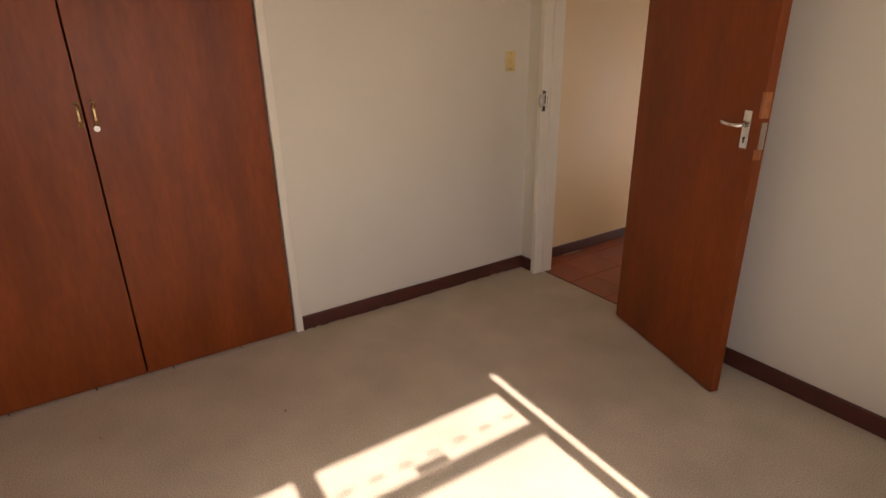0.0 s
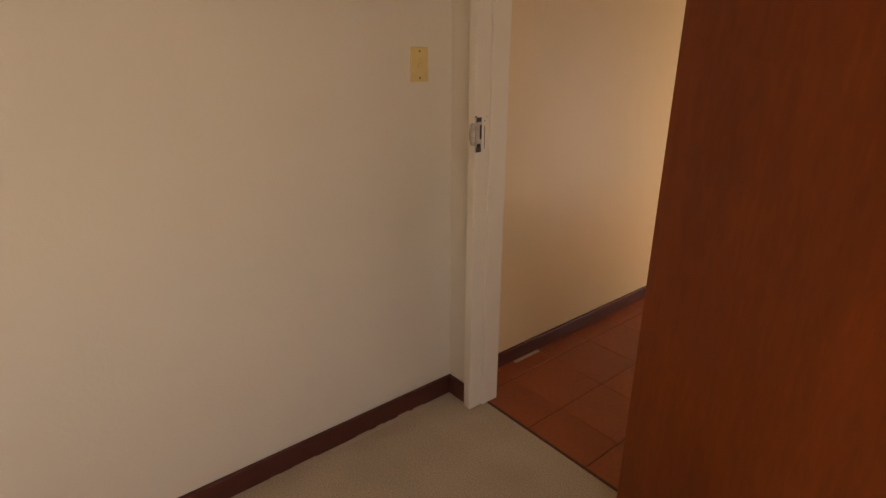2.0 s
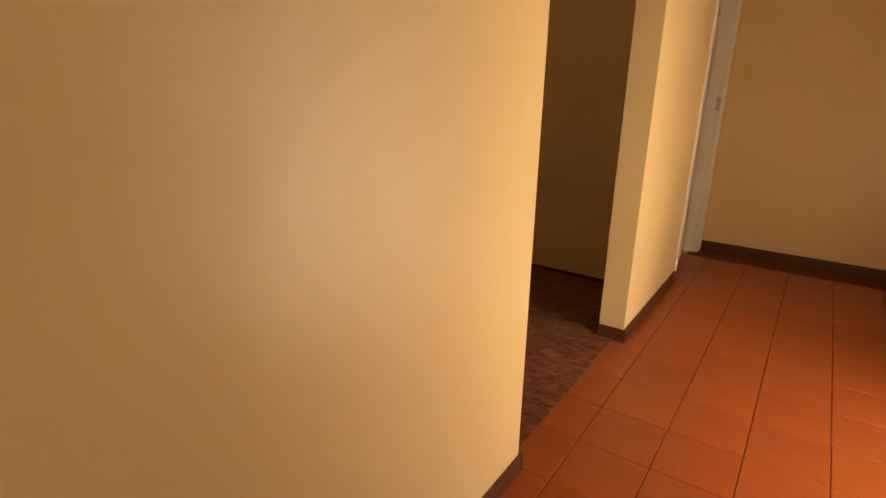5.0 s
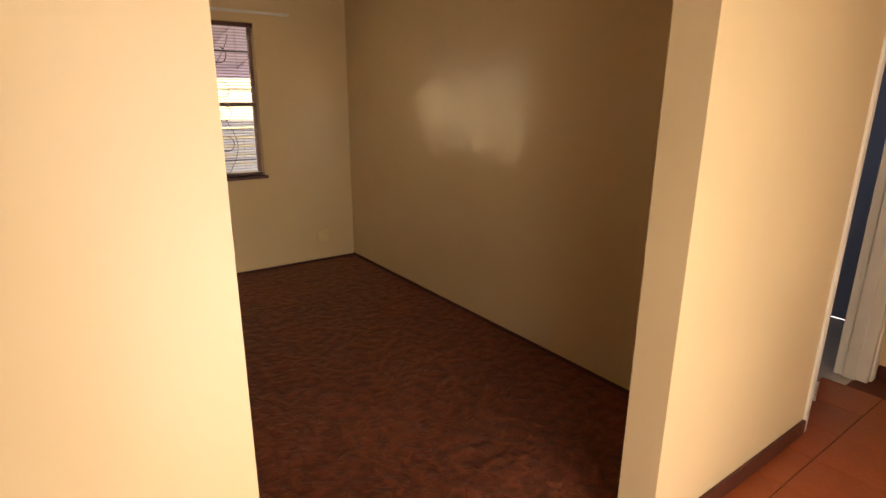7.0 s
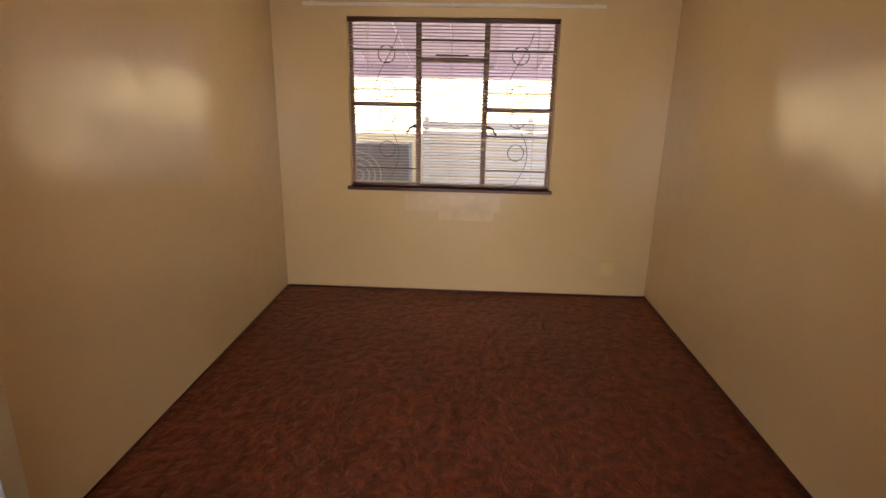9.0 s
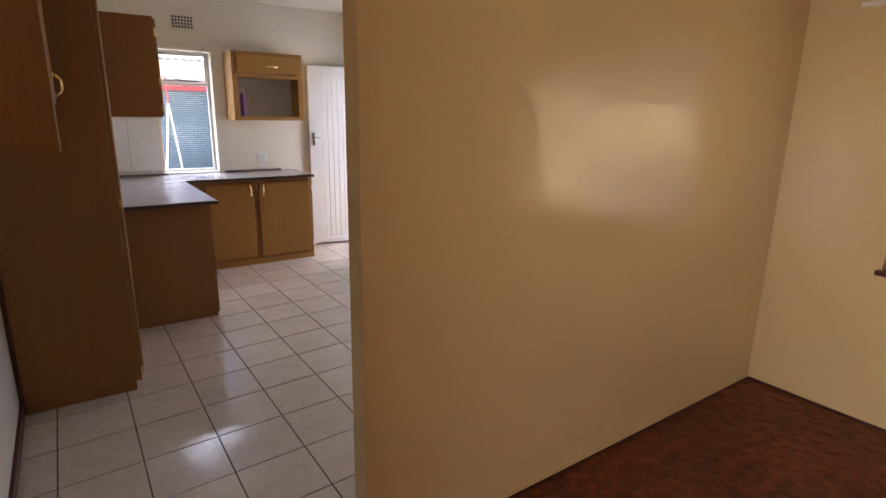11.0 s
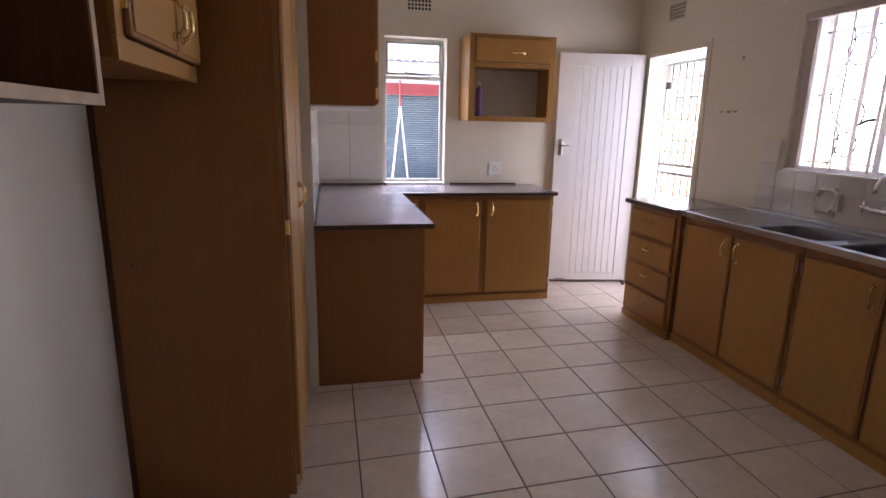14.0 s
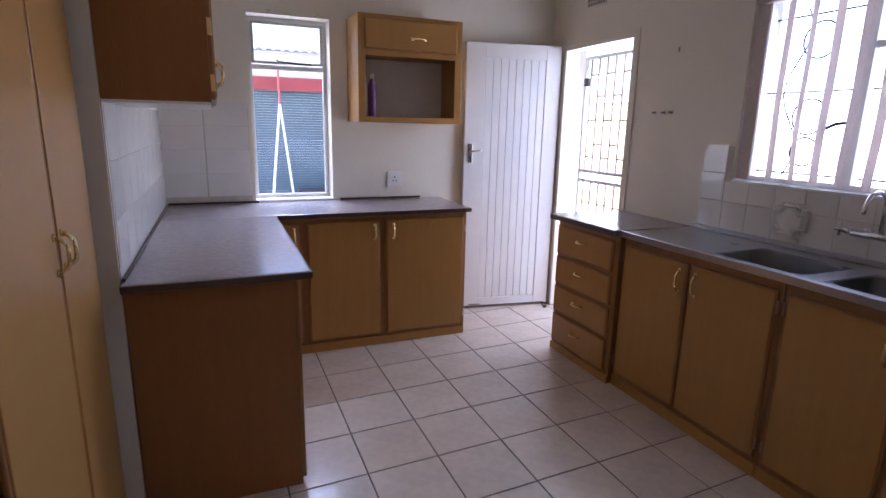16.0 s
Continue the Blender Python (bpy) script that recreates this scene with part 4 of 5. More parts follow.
kleaf = part("leaf", kl((0.0, 0.774, -0.040, -0.012, 0.012, 2.095), bevel=0.002), M_DOORWHITE, door_3)
for dims in ((0.0, 0.125, -0.012, 0.004, 0.012, 2.095), (0.620, 0.774, -0.012, 0.004, 0.012, 2.095), (0.125, 0.620, -0.012, 0.004, 1.985, 2.095), (0.125, 0.620, -0.012, 0.004, 0.012, 0.085)):
    part("rail", kl(dims, bevel=0.003), M_DOORWHITE, door_3)
for k in range(8):
    a = 0.125 + k * 0.495 / 8
    part("board", kl((a + 0.0015, a + 0.0604, -0.013, -0.001, 0.085, 1.985), bevel=0.003), M_DOORWHITE, door_3)
part("kick_scuffs", kl((0.03, 0.75, 0.0035, 0.0052, 0.014, 0.022), (0.60, 0.70, 0.0035, 0.0052, 0.026, 0.034)), M_GROUT, door_3, "grime along the foot of the door")
lever_handle(kleaf, KLEAF @ Vector((0.725, 0.004, 1.29)), KLEAF.to_3x3() @ Vector((-1, 0, 0)), KLEAF.to_3x3() @ Vector((0, 1, 0)), M_CHROME)
stop = thing("door_stop", (-3.43, -2.98, 0), "small black rubber door stop on the tiles", "door stop")
bm = bmesh.new()
disc(bm, (-3.46, -3.08, 0.012), 0.016, 0.024, "z", 14)
tube(bm, [(-3.46, -3.08, 0.02), (-3.42, -3.06, 0.035)], 0.007)
part("rubber", bm, M_IRON, stop)
frame_3 = door_casing("door_frame_3", "thin white back door frame", [
    (-3.66, -3.540, -3.15, -3.118, 0.0, 2.06), (-3.66, -3.540, -2.378, -2.345, 0.0, 2.06), (-3.66, -3.540, -3.15, -2.345, 2.06, 2.09)], [])
part("architrave", boxes((-3.55, -3.541, -2.345, -2.322, 0.0, 2.115), (-3.55, -3.541, -3.15, -2.345, 2.09, 2.115)), M_KIT, frame_3, "thin painted cover strip")
gate = thing("security_gate", (-3.73, -2.75, 0), "white steel security gate with staggered bars", "gate")
GX = -3.71
for d in ((-3.085, -3.06, 0.02, 2.02), (-2.405, -2.38, 0.02, 2.02), (-3.06, -2.405, 1.995, 2.02), (-3.06, -2.405, 0.02, 0.045), (-3.06, -2.405, 1.06, 1.085), (-3.06, -2.405, 1.135, 1.16)):
    part("gate_frame", boxes((GX - 0.012, GX + 0.012, *d), bevel=0.002), M_POLE if d[1] - d[0] > 0.1 else M_WFRAMEW, gate)
for k in range(7):
    y = -3.06 + 0.655 * (k + 0.5) / 7 + 0.0
    for zz0, zz1 in ((0.045, 1.06), (1.16, 1.995)):
        part("bar", boxes((GX - 0.006, GX + 0.006, y - 0.006, y + 0.006, zz0, zz1)), M_WFRAME, gate)
    if k < 6:
        for z in ((0.30, 0.72, 1.36, 1.72) if k % 2 else (0.18, 0.52, 0.90, 1.26, 1.54, 1.88)):
            part("cross_bar", boxes((GX - 0.005, GX + 0.005, y + 0.006, y + 0.0876, z - 0.006, z + 0.006)), M_WFRAME, gate)
part("lock_box", boxes((GX - 0.02, GX + 0.02, -3.075, -3.03, 1.80, 1.86), bevel=0.003), M_IRON, gate)

# sink run
drawers = thing("drawer_unit", (-3.3, -2.05, 0), "oak base unit with four drawers and brass handles", "drawer unit", "kitchen base units")
part("body", boxes((KW, -3.045, -2.345, -1.752, 0.0, CT - 0.032), bevel=0.002), M_OAKEDGE, drawers)
part("plinth", boxes((-3.045, -3.032, -2.345, -1.752, 0.0, 0.05)), M_OAK, drawers)
for z0, z1 in ((0.675, 0.862), (0.475, 0.655), (0.280, 0.455), (0.065, 0.262)):
    d = cabinet_door(drawers, "x", -3.045, -2.335, -1.790, z0, z1, 1, "drawer")
    bar_handle(d, (-3.026, -2.07, (z0 + z1) / 2 + 0.02), (0, 1, 0), (1, 0, 0), 0.085)
for n, (ya, yb) in enumerate(((-1.750, -0.800), (-0.798, 0.10), (0.102, 1.03))):
    unit = thing("sink_cabinet", (-3.3, (ya + yb) / 2, 0), "oak base cabinet with two doors under the sink", "base cabinet", "kitchen base units")
    part("body", boxes((KW, -3.078, ya, yb, 0.0, CT - 0.036 if n == 2 else 0.72), bevel=0.002), M_OAKEDGE, unit)
    part("plinth", boxes((-3.078, -3.066, ya + 0.002, yb - 0.002, 0.0, 0.06)), M_OAK, unit)
    part("top_rail", boxes((-3.078 - 0.02, -3.078, ya + 0.002, yb - 0.002, 0.72, CT - 0.04)), M_OAKEDGE, unit)
    mid = (ya + yb) / 2
    for y0, y1, hy in ((ya + 0.02, mid - 0.008, mid - 0.05), (mid + 0.008, yb - 0.02, mid + 0.05)):
        d = cabinet_door(unit, "x", -3.078, y0, y1, 0.085, 0.850, 1)
        bar_handle(d, (-3.059, hy, 0.755), (0, 0, 1), (1, 0, 0), 0.105)
    for z in (0.16, 0.78):
        for y in (ya + 0.014, yb - 0.014):
            bm = bmesh.new()
            tube(bm, [(-3.064, y, z - 0.028), (-3.064, y, z + 0.028)], 0.006, 8)
            part("hinge", bm, M_WFRAME, unit)
wt2 = thing("worktop", (-3.3, -2.0, CT), "brown laminate worktop beside the sink", "worktop")
part("slab", boxes((KW, -2.985, -2.372, -1.735, CT - 0.034, CT + 0.002), bevel=0.008), M_TOP, wt2)
part("front_edge", boxes((-2.986, -2.9835, -2.365, -1.742, CT - 0.030, CT - 0.004)), M_TOPEDGE, wt2)

sink = thing("kitchen_sink", (-3.3, -0.6, CT), "brushed stainless steel double bowl sink", "sink")
sx0, sx1 = KW, -3.035
bowls = [(-3.42, -3.09, -1.17, -0.76), (-3.42, -3.09, -0.67, -0.26)]
bm = bmesh.new()
ys = [-1.734, -1.17, -0.76, -0.67, -0.26, 0.80]
for a, b in zip(ys, ys[1:]):
    if (a, b) in ((-1.17, -0.76), (-0.67, -0.26)):
        box(bm, sx0, -3.42, a, b, CT - 0.03, CT - 0.004)
        box(bm, -3.09, sx1, a, b, CT - 0.03, CT - 0.004)
    else:
        box(bm, sx0, sx1, a, b, CT - 0.03, CT - 0.004)
part("sink_top", bm, M_STEEL, sink)
part("rolled_edge", boxes((sx1 - 0.004, sx1 + 0.008, -1.734, 0.80, CT - 0.034, CT + 0.001), (sx0, sx0 + 0.012, -1.734, 0.80, CT - 0.004, CT + 0.022), bevel=0.004), M_STEEL, sink)
for bx0, bx1, by0, by1 in bowls:
    bm = bmesh.new()
    def loop_at(inset, z, n=6, r=0.07):
        pts = []
        for cx, cy, a0 in ((bx1 - r, by1 - r, 0), (bx0 + r, by1 - r, 90), (bx0 + r, by0 + r, 180), (bx1 - r, by0 + r, 270)):
            for k in range(n + 1):
                a = radians(a0 + 90 * k / n)
                pts.append(bm.verts.new((cx + (r - inset) * math.cos(a), cy + (r - inset) * math.sin(a), z)))
        return pts
    flat = [bm.verts.new(p) for p in ((bx1 + 0.002, by1 + 0.002, CT - 0.003), (bx0 - 0.002, by1 + 0.002, CT - 0.003), (bx0 - 0.002, by0 - 0.002, CT - 0.003), (bx1 + 0.002, by0 - 0.002, CT - 0.003))]
    first = loop_at(0.0, CT - 0.003)
    for c in range(4):
        seg = first[c * 7:(c + 1) * 7]
        for k in range(6):
            bm.faces.new((flat[c], seg[k + 1], seg[k]))
        nxt = first[((c + 1) % 4) * 7]
        bm.faces.new((flat[c], flat[(c + 1) % 4], nxt, seg[-1]))
    last = first
    for inset, z in ((0.004, CT - 0.012), (0.010, CT - 0.13), (0.025, CT - 0.155), (0.06, CT - 0.165)):
        ring_v = loop_at(inset, z)
        for k in range(28):
            bm.faces.new((last[k], last[(k + 1) % 28], ring_v[(k + 1) % 28], ring_v[k]))
        last = ring_v
    bm.faces.new(last)
    bmesh.ops.recalc_face_normals(bm, faces=bm.faces)
    # The bowl's colour holds its dark reflections; the sink top is plain steel.
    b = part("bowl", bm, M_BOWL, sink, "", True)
    bm = bmesh.new()
    disc(bm, ((bx0 + bx1) / 2, (by0 + by1) / 2, CT - 0.163), 0.035, 0.006, "z", 18)
    part("drain", bm, M_DULL, b)

tap = thing("wall_tap", (KW + 0.02, -0.72, 1.06), "chrome wall-mounted mixer tap with swan neck spout", "tap")
bm = bmesh.new()
for y in (-0.80, -0.64):
    tube(bm, [(KW + 0.012, y, 1.065), (KW + 0.07, y, 1.065)], 0.012, 10)
    disc(bm, (KW + 0.016, y, 1.065), 0.026, 0.008, "x", 16)
tube(bm, [(KW + 0.07, -0.83, 1.065), (KW + 0.07, -0.61, 1.065)], 0.015, 12)
part("body", bm, M_CHROME, tap, "", True)
bm = bmesh.new()
tube(bm, [(KW + 0.07, -0.72, 1.07), (KW + 0.075, -0.72, 1.19), (KW + 0.09, -0.72, 1.235), (KW + 0.13, -0.72, 1.255), (KW + 0.18, -0.72, 1.24), (KW + 0.205, -0.72, 1.20), (KW + 0.21, -0.72, 1.165)], 0.009, 10)
part("spout", bm, M_CHROME, tap, "", True)
for y in (-0.845, -0.595):
    bm = bmesh.new()
    tube(bm, [(KW + 0.07, y, 1.065), (KW + 0.07, y + (0.035 if y > -0.7 else -0.035), 1.075)], 0.011, 10)
    yy = y + (0.035 if y > -0.7 else -0.035)
    tube(bm, [(KW + 0.07, yy, 1.045), (KW + 0.07, yy, 1.105)], 0.007, 8)
    tube(bm, [(KW + 0.04, yy, 1.075), (KW + 0.10, yy, 1.075)], 0.007, 8)
    part("tap_head", bm, M_CHROME, tap, "", True)

soap = thing("soap_dish", (KW, -1.14, 1.07), "white glazed ceramic soap dish set in the wall tiles", "soap dish")
bm = bmesh.new()
box(bm, KW + 0.001, KW + 0.052, -1.222, -1.058, 0.985, 1.148)
bmesh.ops.bevel(bm, geom=[e for e in bm.edges if abs(e.verts[0].co.x - e.verts[1].co.x) > 0.04], offset=0.030, segments=5, affect="EDGES")
front = max(bm.faces, key=lambda f: f.calc_center_median().x)
bmesh.ops.bevel(bm, geom=front.edges[:], offset=0.012, segments=3, affect="EDGES")
front = max(bm.faces, key=lambda f: f.calc_center_median().x)
bmesh.ops.inset_region(bm, faces=[front], thickness=0.006)
bmesh.ops.inset_region(bm, faces=[front], thickness=0.018, depth=-0.014)
part("tray", bm, M_WTILE, soap, "rounded hollow soap tray")

SITE = KITCHEN @ Matrix.Translation((0.0, 0.0, 0.055))
kw2 = steel_window("window_5", "x", -3.655, -1.51, 0.03, 1.165, 2.085, [-0.985, -0.495], [(-0.99, -0.49, 1.80)], M_WFRAMEW, "white steel kitchen window above the sink", 1)
part("window_sill", boxes((-3.64, KW + 0.012, -1.51, 0.03, 1.153, 1.168), bevel=0.003), M_WTILE, kw2, "white tiled window sill")
bm = bmesh.new()
tube(bm, [(-3.63, -1.02, 1.47), (-3.60, -1.05, 1.465), (-3.595, -1.10, 1.44)], 0.008)
part("catch", bm, M_IRON, kw2, "", True)
kbars = thing("burglar_bars", (-3.70, -0.74, 1.165), "dark iron burglar bars with scrolls outside the kitchen window", "window bars")
for z in (1.22, 1.62, 1.98):
    bm = bmesh.new()
    tube(bm, [(-3.70, -1.49, z), (-3.70, 0.01, z)], 0.005, 6)
    part("bar", bm, M_IRON, kbars)
for y in (-1.25, -0.74, -0.23):
    for z, r in ((1.86, 0.085), (1.50, 0.085), (1.33, 0.07)):
        bm = bmesh.new()
        ring(bm, (-3.70, y, z), r, 0.005, "x")
        part("ring", bm, M_IRON, kbars)
    bm = bmesh.new()
    tube(bm, [(-3.70, y - 0.10 + 0.05 * math.sin(0.5 * k), 1.20 + k * 0.045) for k in range(19)], 0.0045, 6)
    part("scroll", bm, M_IRON, kbars)

vb = thing("vertical_blind", (-3.60, -0.74, 2.08), "pale fabric vertical blind turned half open", "blind")
part("head_rail", boxes((-3.59, KW - 0.004, -1.506, 0.026, 2.045, 2.082), bevel=0.003), M_VBLIND, vb)
rnd = random.Random(7)
part("blind_strip", boxes((-3.572, -3.569, -1.508, -1.435, 1.178, 2.042)), M_VBLIND, vb)
for k in range(13):
    y = -1.455 + k * 0.118
    a = radians(38 + rnd.uniform(-5, 5))
    bm = bmesh.new()
    verts = []
    for j in range(9):
        z = 1.178 + j * 0.108
        w = 0.044
        sway = 0.006 * math.sin(j * 0.9 + k) * (1 - j / 8)
        verts.append([bm.verts.new((-3.585 + u * w * math.sin(a) + 0.004 * (1 - u * u), y + sway + u * w * math.cos(a), z)) for u in (-1, -0.5, 0, 0.5, 1)])
    for r, s in zip(verts, verts[1:]):
        for i in range(4):
            bm.faces.new((r[i], r[i + 1], s[i + 1], s[i]))
    bmesh.ops.solidify(bm, geom=bm.faces[:], thickness=0.001)
    part("blind_strip", bm, M_VBLIND, vb)
krail = thing("curtain_rail", (KW + 0.03, -0.7, 2.19), "white curtain track above the kitchen window", "curtain rail")
part("track", boxes((KW + 0.02, KW + 0.045, -1.66, 0.15, 2.175, 2.205), bevel=0.004), M_WHITEPL, krail)
for y in (-1.58, -0.75, 0.08):
    part("bracket", boxes((KW, KW + 0.022, y - 0.015, y + 0.015, 2.172, 2.212), bevel=0.003), M_WHITEPL, krail)


SITE = KITCHEN


def air_vent(name, axis, at, facing, label):
    x, y, z = at
    v = thing(name, at, label, "air vent")
    def bx(u0, u1, v0, v1, d0, d1):
        d0, d1 = d0 * facing, d1 * facing
        return (x + d0, x + d1, y + u0, y + u1, z + v0, z + v1) if axis == "x" else (x + u0, x + u1, y + d0, y + d1, z + v0, z + v1)
    part("backing", boxes(bx(-0.098, 0.098, -0.058, 0.058, 0.0, 0.002)), M_DARK, v)
    for k in range(5):
        c = -0.06 + 0.03 * k
        part("slat", boxes(bx(-0.105, 0.105, c - 0.004, c + 0.004, 0.001, 0.010)), M_KIT, v)
    for k in range(8):
        c = -0.1 + 0.2 * k / 7
        part("slat", boxes(bx(c - 0.004, c + 0.004, -0.066, 0.066, 0.001, 0.0095)), M_KIT, v)


air_vent("air_vent", "y", (-1.51, KS, 2.43), 1, "cream plaster air vent high on the wall")
air_vent("air_vent", "x", (KW, -2.80, 2.39), 1, "cream plaster air vent above the back door")
for y in (-2.13, -2.05, -1.99):
    hk = thing("wall_hook", (KW, y, 1.575), "small metal hook screwed into kitchen wall", "hook", "kitchen wall hooks")
    bm = bmesh.new()
    tube(bm, [(KW - 0.002, y, 1.585), (KW + 0.022, y, 1.58), (KW + 0.026, y, 1.59)], 0.004, 8)
    disc(bm, (KW + 0.003, y, 1.583), 0.009, 0.005, "x", 12)
    part("peg", bm, M_HOOK, hk, "", True)
part("peg", boxes((KW, KW + 0.01, -1.985, -1.979, 1.93, 1.955)), M_HOOK, thing("wall_nail", (KW, -1.98, 1.94), "bent nail stuck in the kitchen wall", "nail"))

# ---- outside ----
SITE = Matrix()
ground = setting("ground", boxes((-60, 60, -60, 60, -0.25, -0.16)), M_PAVE, "pale paved yard around the house", "ground")
yard = thing("boundary_wall", (-8.5, 0, 0), "yellow plastered boundary wall beyond the yard", "wall")
part("wall", boxes((-8.7, -8.5, -14, 14, -0.2, 2.0)), M_YWALL, yard)
part("coping", boxes((-8.75, -8.45, -14, 14, 2.0, 2.06), bevel=0.01), M_BRICK, yard)
patio = thing("patio_roof", (-5.2, 2.5, 0), "mauve boarded patio roof outside the dining window", "patio roof")
def sloped(y0, y1, drop0, drop1):
    """A strip of the roof from the house wall down to its outer edge."""
    bm = boxes((-7.2, -4.08, y0, y1, drop0, drop1))
    for v in bm.verts:
        v.co.z += 2.36 + (v.co.x + 4.08) * 0.17
    return bm


part("roof_sheet", sloped(0.0, 5.4, 0.06, 0.09), M_EAVES, patio)
for n in range(10):
    part("rafter", sloped(0.1 + n * 0.56, 0.16 + n * 0.56, 0.03, 0.06), M_EAVES, patio)
part("fascia", boxes((-7.24, -7.2, 0.0, 5.4, 1.74, 1.96)), M_EAVES, patio)
for y in (0.1, 5.3):
    part("post", boxes((-7.18, -7.08, y - 0.05, y + 0.05, -0.17, 1.83), bevel=0.006), M_BRICK, patio)
unit = thing("air_conditioner", (-6.3, 1.3, 0.3), "grey outdoor air conditioner unit on the patio", "air conditioner")
part("case", boxes((-6.55, -6.25, 0.92, 1.90, 0.18, 0.96), bevel=0.01), M_ACGREY, unit)
for k in range(16):
    part("louvre", boxes((-6.252, -6.238, 1.60, 1.88, 0.24 + 0.042 * k, 0.262 + 0.042 * k)), M_ACGREY, unit)
bm = bmesh.new()
for r in (0.06, 0.12, 0.18, 0.24):
    ring(bm, (-6.24, 1.27, 0.57), r * 1.2, 0.007, "x")
part("fan_grille", bm, M_DULL, unit)
part("bracket", boxes((-6.55, -6.25, 1.0, 1.06, -0.17, 0.18), (-6.55, -6.25, 1.76, 1.82, -0.17, 0.18)), M_DULL, unit)
fence = thing("slatted_screen", (-6.9, 3.2, 0), "pale slatted screen beyond the patio", "screen")
for k in range(11):
    part("slat", boxes((-6.95, -6.92, 2.0, 4.9, -0.1 + k * 0.12, -0.01 + k * 0.12), bevel=0.003), M_BRICK, fence)
for y in (2.05, 3.4, 4.8):
    part("post", boxes((-6.99, -6.95, y - 0.03, y + 0.03, -0.17, 1.25)), M_BRICK, fence)

SITE = KITCHEN
shed = thing("shed", (-1.7, -7.0, 0), "outbuilding with blue-grey roller shutter and red fascia", "shed")
part("wall", boxes((-4.5, -2.62, -8.5, -6.6, -0.17, 2.3), (-0.6, 1.5, -8.5, -6.6, -0.17, 2.3), (-2.62, -0.6, -8.5, -6.6, 1.95, 2.3)), M_BRICK, shed)
part("fascia", boxes((-4.6, 1.6, -6.60, -6.56, 1.86, 2.02), bevel=0.004), M_REDPAINT, shed, "faded red painted fascia")
part("post", boxes((-2.66, -2.58, -6.58, -6.52, -0.17, 1.86), (-0.64, -0.56, -6.58, -6.52, -0.17, 1.86)), M_REDPAINT, shed)
for k in range(66):
    part("shutter_slat", boxes((-2.60, -0.62, -6.72, -6.695, -0.15 + k * 0.032, -0.15 + k * 0.032 + 0.030), bevel=0.002), M_SHUTTER, shed)
rb = bmesh.new()
for k in range(60):
    box(rb, -4.7 + k * 0.105, -4.7 + k * 0.105 + 0.06, -8.6, -6.4, 2.30, 2.335)
box(rb, -4.7, 1.6, -8.6, -6.4, 2.295, 2.315)
part("roof", rb, M_ROOFMETAL, shed, "corrugated metal roof sheet")
part("step_block", boxes((-2.3, -1.95, -6.69, -6.40, -0.17, 0.62), bevel=0.01), M_GROUT, shed)
trestle = thing("leaning_poles", (-1.62, -5.4, 0), "two white painted poles leaning together in the yard", "poles")
for x in (-1.82, -1.42):
    bm = bmesh.new()
    tube(bm, [(x, -5.4, -0.16), (-1.62, -5.4, 1.66)], 0.012, 8)
    part("pole", bm, M_POLE, trestle)
bm = bmesh.new()
tube(bm, [(-1.62, -5.4, 1.62), (-1.615, -5.4, 2.0)], 0.010, 8)
part("pole", bm, M_REDPAINT, trestle, "red painted top")

# ---- tiles ----
def tile_mesh(name, w, h, mat, skew=0.0):
    bm = boxes((-w / 2, w / 2, -h / 2, h / 2, -0.012, 0.0))
    for v in bm.verts:
        v.co.y += skew * v.co.x
    top_edges = [e for e in bm.edges if all(v.co.z > -0.001 for v in e.verts)]
    bmesh.ops.bevel(bm, geom=top_edges, offset=0.0015, segments=1, affect="EDGES")
    data = bpy.data.meshes.new(name)
    bm.to_mesh(data)
    bm.free()
    data.materials.append(mat)
    return data


def lay(parent, data, name, m):
    t = new(name, data)
    t.parent = parent
    t.matrix_basis = m
    return t


rnd = random.Random(11)
km = tile_mesh("tile", 0.3262, 0.3277, M_TILE, 0.05)
for i in range(-6, 7):
    for j in range(-6, 9):
        cx = -1.836 + 0.1663 + 0.3325 * i
        cy = -1.451 + 0.167 + 0.334 * j + 0.05 * (cx + 2.166)
        if -3.7 < cx < 0.0 and -3.36 < cy < 1.40:
            lay(floor_kitchen, km, "tile", pose(cx, cy, rnd.uniform(-0.0004, 0.0004)) @ pose(0, 0, 0, 0, 0, rnd.choice((0, 180))))
rm = tile_mesh("tile", 0.280, 0.283, M_RED)
for i in range(-1, 6):
    for j in range(0, 18):
        cx, cy = 0.120 + 0.1425 + 0.285 * i, 2.85 + 0.143 + 0.2855 * (j - 10)
        if cy > 0.1 and cx < 1.6:
            lay(floor_hall, rm, "tile", pose(cx, cy, rnd.uniform(-0.0003, 0.0003)))

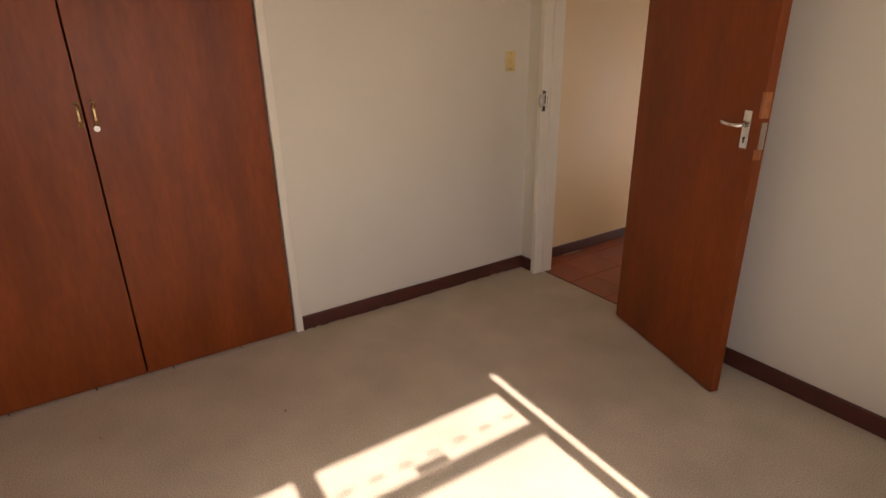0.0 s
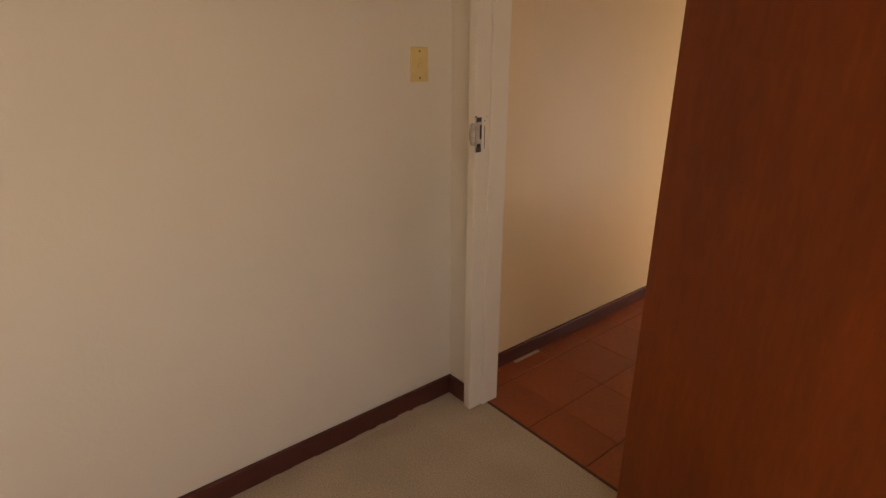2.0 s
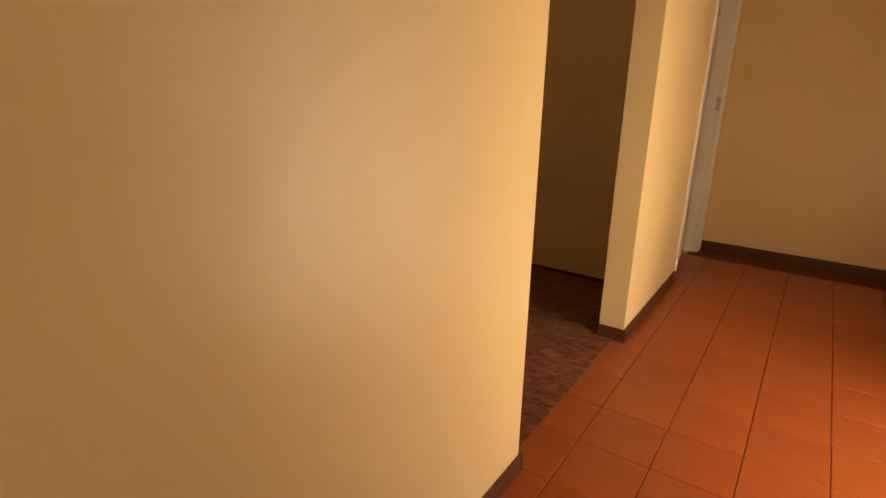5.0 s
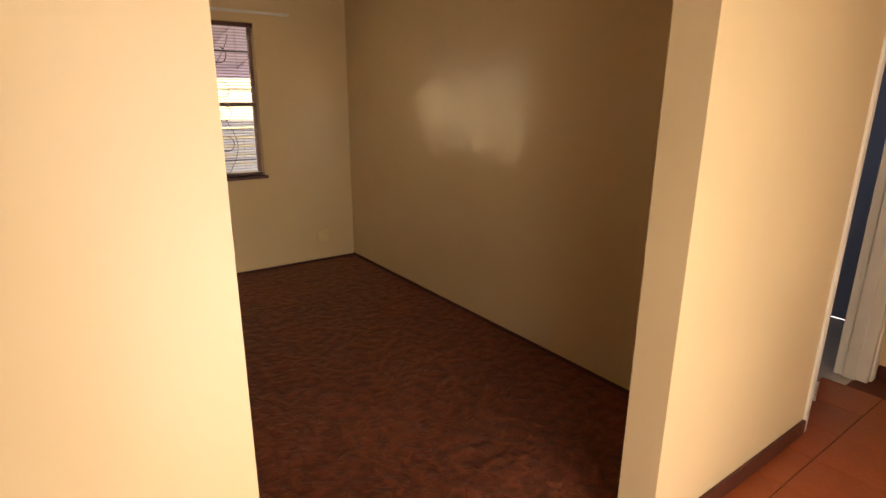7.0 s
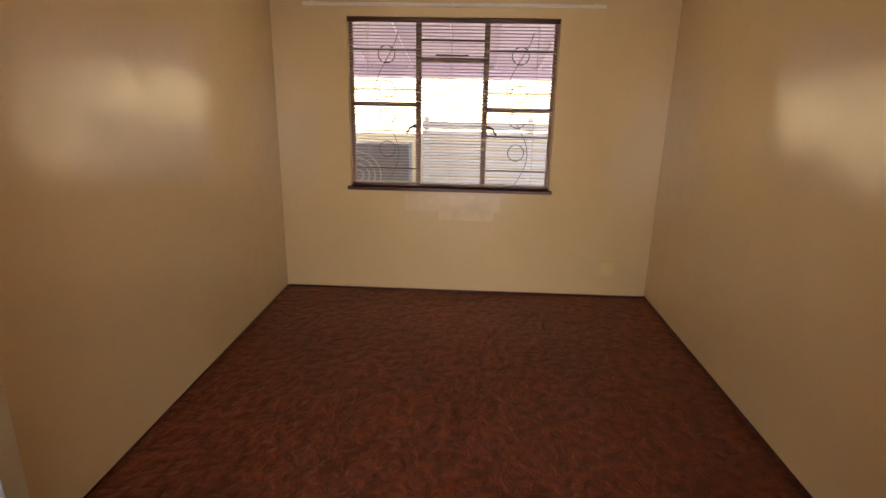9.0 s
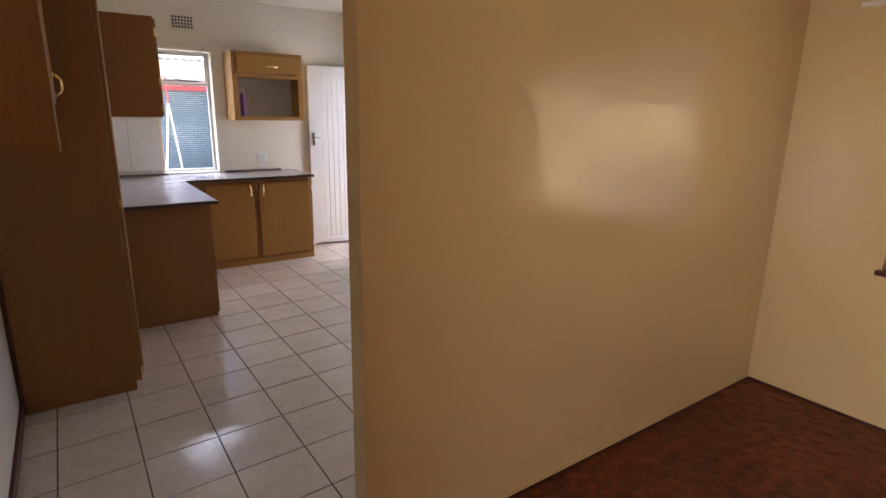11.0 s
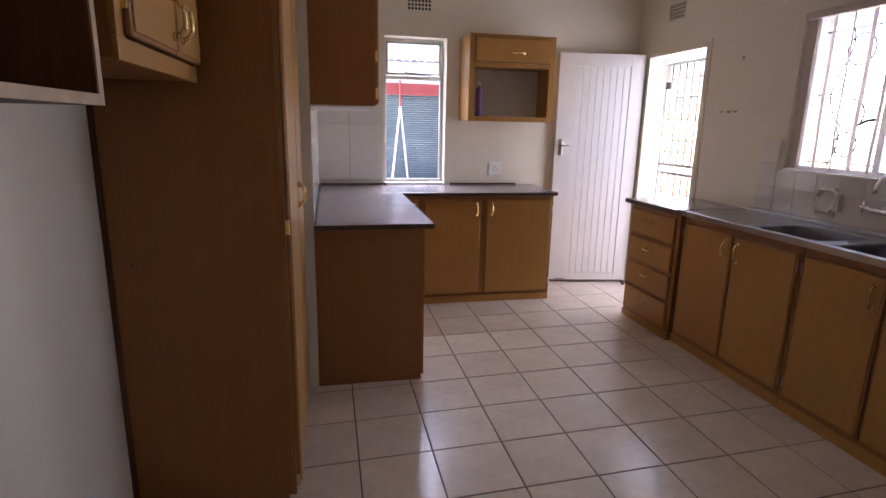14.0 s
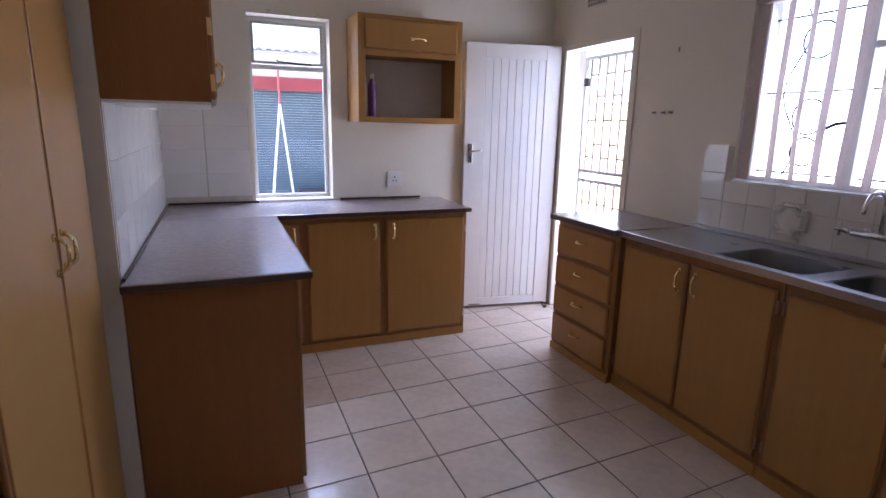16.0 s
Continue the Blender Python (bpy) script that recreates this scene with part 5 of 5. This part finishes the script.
wall_tiles = setting("wall_tiles_west", boxes((KW, KW + 0.003, -1.70, 1.08, CT + 0.02, 1.207), (KW, KW + 0.003, -1.70, -1.515, 1.207, 1.40)), M_WGROUT, "white glazed splashback tiles behind the sink", "tiles")
wm = tile_mesh("tile", 0.149, 0.149, M_WTILE)
wide = tile_mesh("tile", 0.149, 0.106, M_WTILE)
UP_X = Matrix(((0, 0, 1, 0), (1, 0, 0, 0), (0, 1, 0, 0), (0, 0, 0, 1)))
k = 0
for j in range(18):
    cy = -1.625 + 0.152 * j
    for r in range(3):
        cz = CT + 0.022 + 0.0755 + 0.152 * r
        if r == 2 and cy > -1.55 or r == 1 and cy > -1.50:
            continue
        lay(wall_tiles, wm, "tile", Matrix.Translation((KW + 0.007, cy, cz)) @ UP_X)
    if cy > -1.50:
        lay(wall_tiles, wide, "tile", Matrix.Translation((KW + 0.007, cy, CT + 0.022 + 0.152 + 0.0535)) @ UP_X)
tiles_back = setting("wall_tiles_south", boxes((-1.195, -0.655, KS, KS + 0.003, CT + 0.002, 1.595)), M_WGROUT, "white glazed tiles beside the narrow window", "tiles")
UP_Y = Matrix(((1, 0, 0, 0), (0, 0, 1, 0), (0, 1, 0, 0), (0, 0, 0, 1)))
bt = tile_mesh("tile", 0.2700, 0.152, M_WTILE)
for i in range(2):
    for r in range(4):
        lay(tiles_back, bt, "tile", Matrix.Translation((-1.056 + 0.2785 * i, KS + 0.006, CT + 0.05 + 0.0765 + 0.154 * r)) @ UP_Y)
tiles_side = setting("wall_tiles_east", boxes((-0.658, -0.655, -3.33, -1.46, CT + 0.002, 1.535)), M_WGROUT, "white glazed tiles along the peninsula wall", "tiles")
UP_XN = Matrix(((0, 0, -1, 0), (1, 0, 0, 0), (0, 1, 0, 0), (0, 0, 0, 1)))
st = tile_mesh("tile", 0.203, 0.198, M_WTILE)
for i in range(9):
    for r in range(3):
        lay(tiles_side, st, "tile", Matrix.Translation((-0.660, -3.225 + 0.205 * i, CT + 0.005 + 0.1 + 0.200 * r)) @ UP_XN)
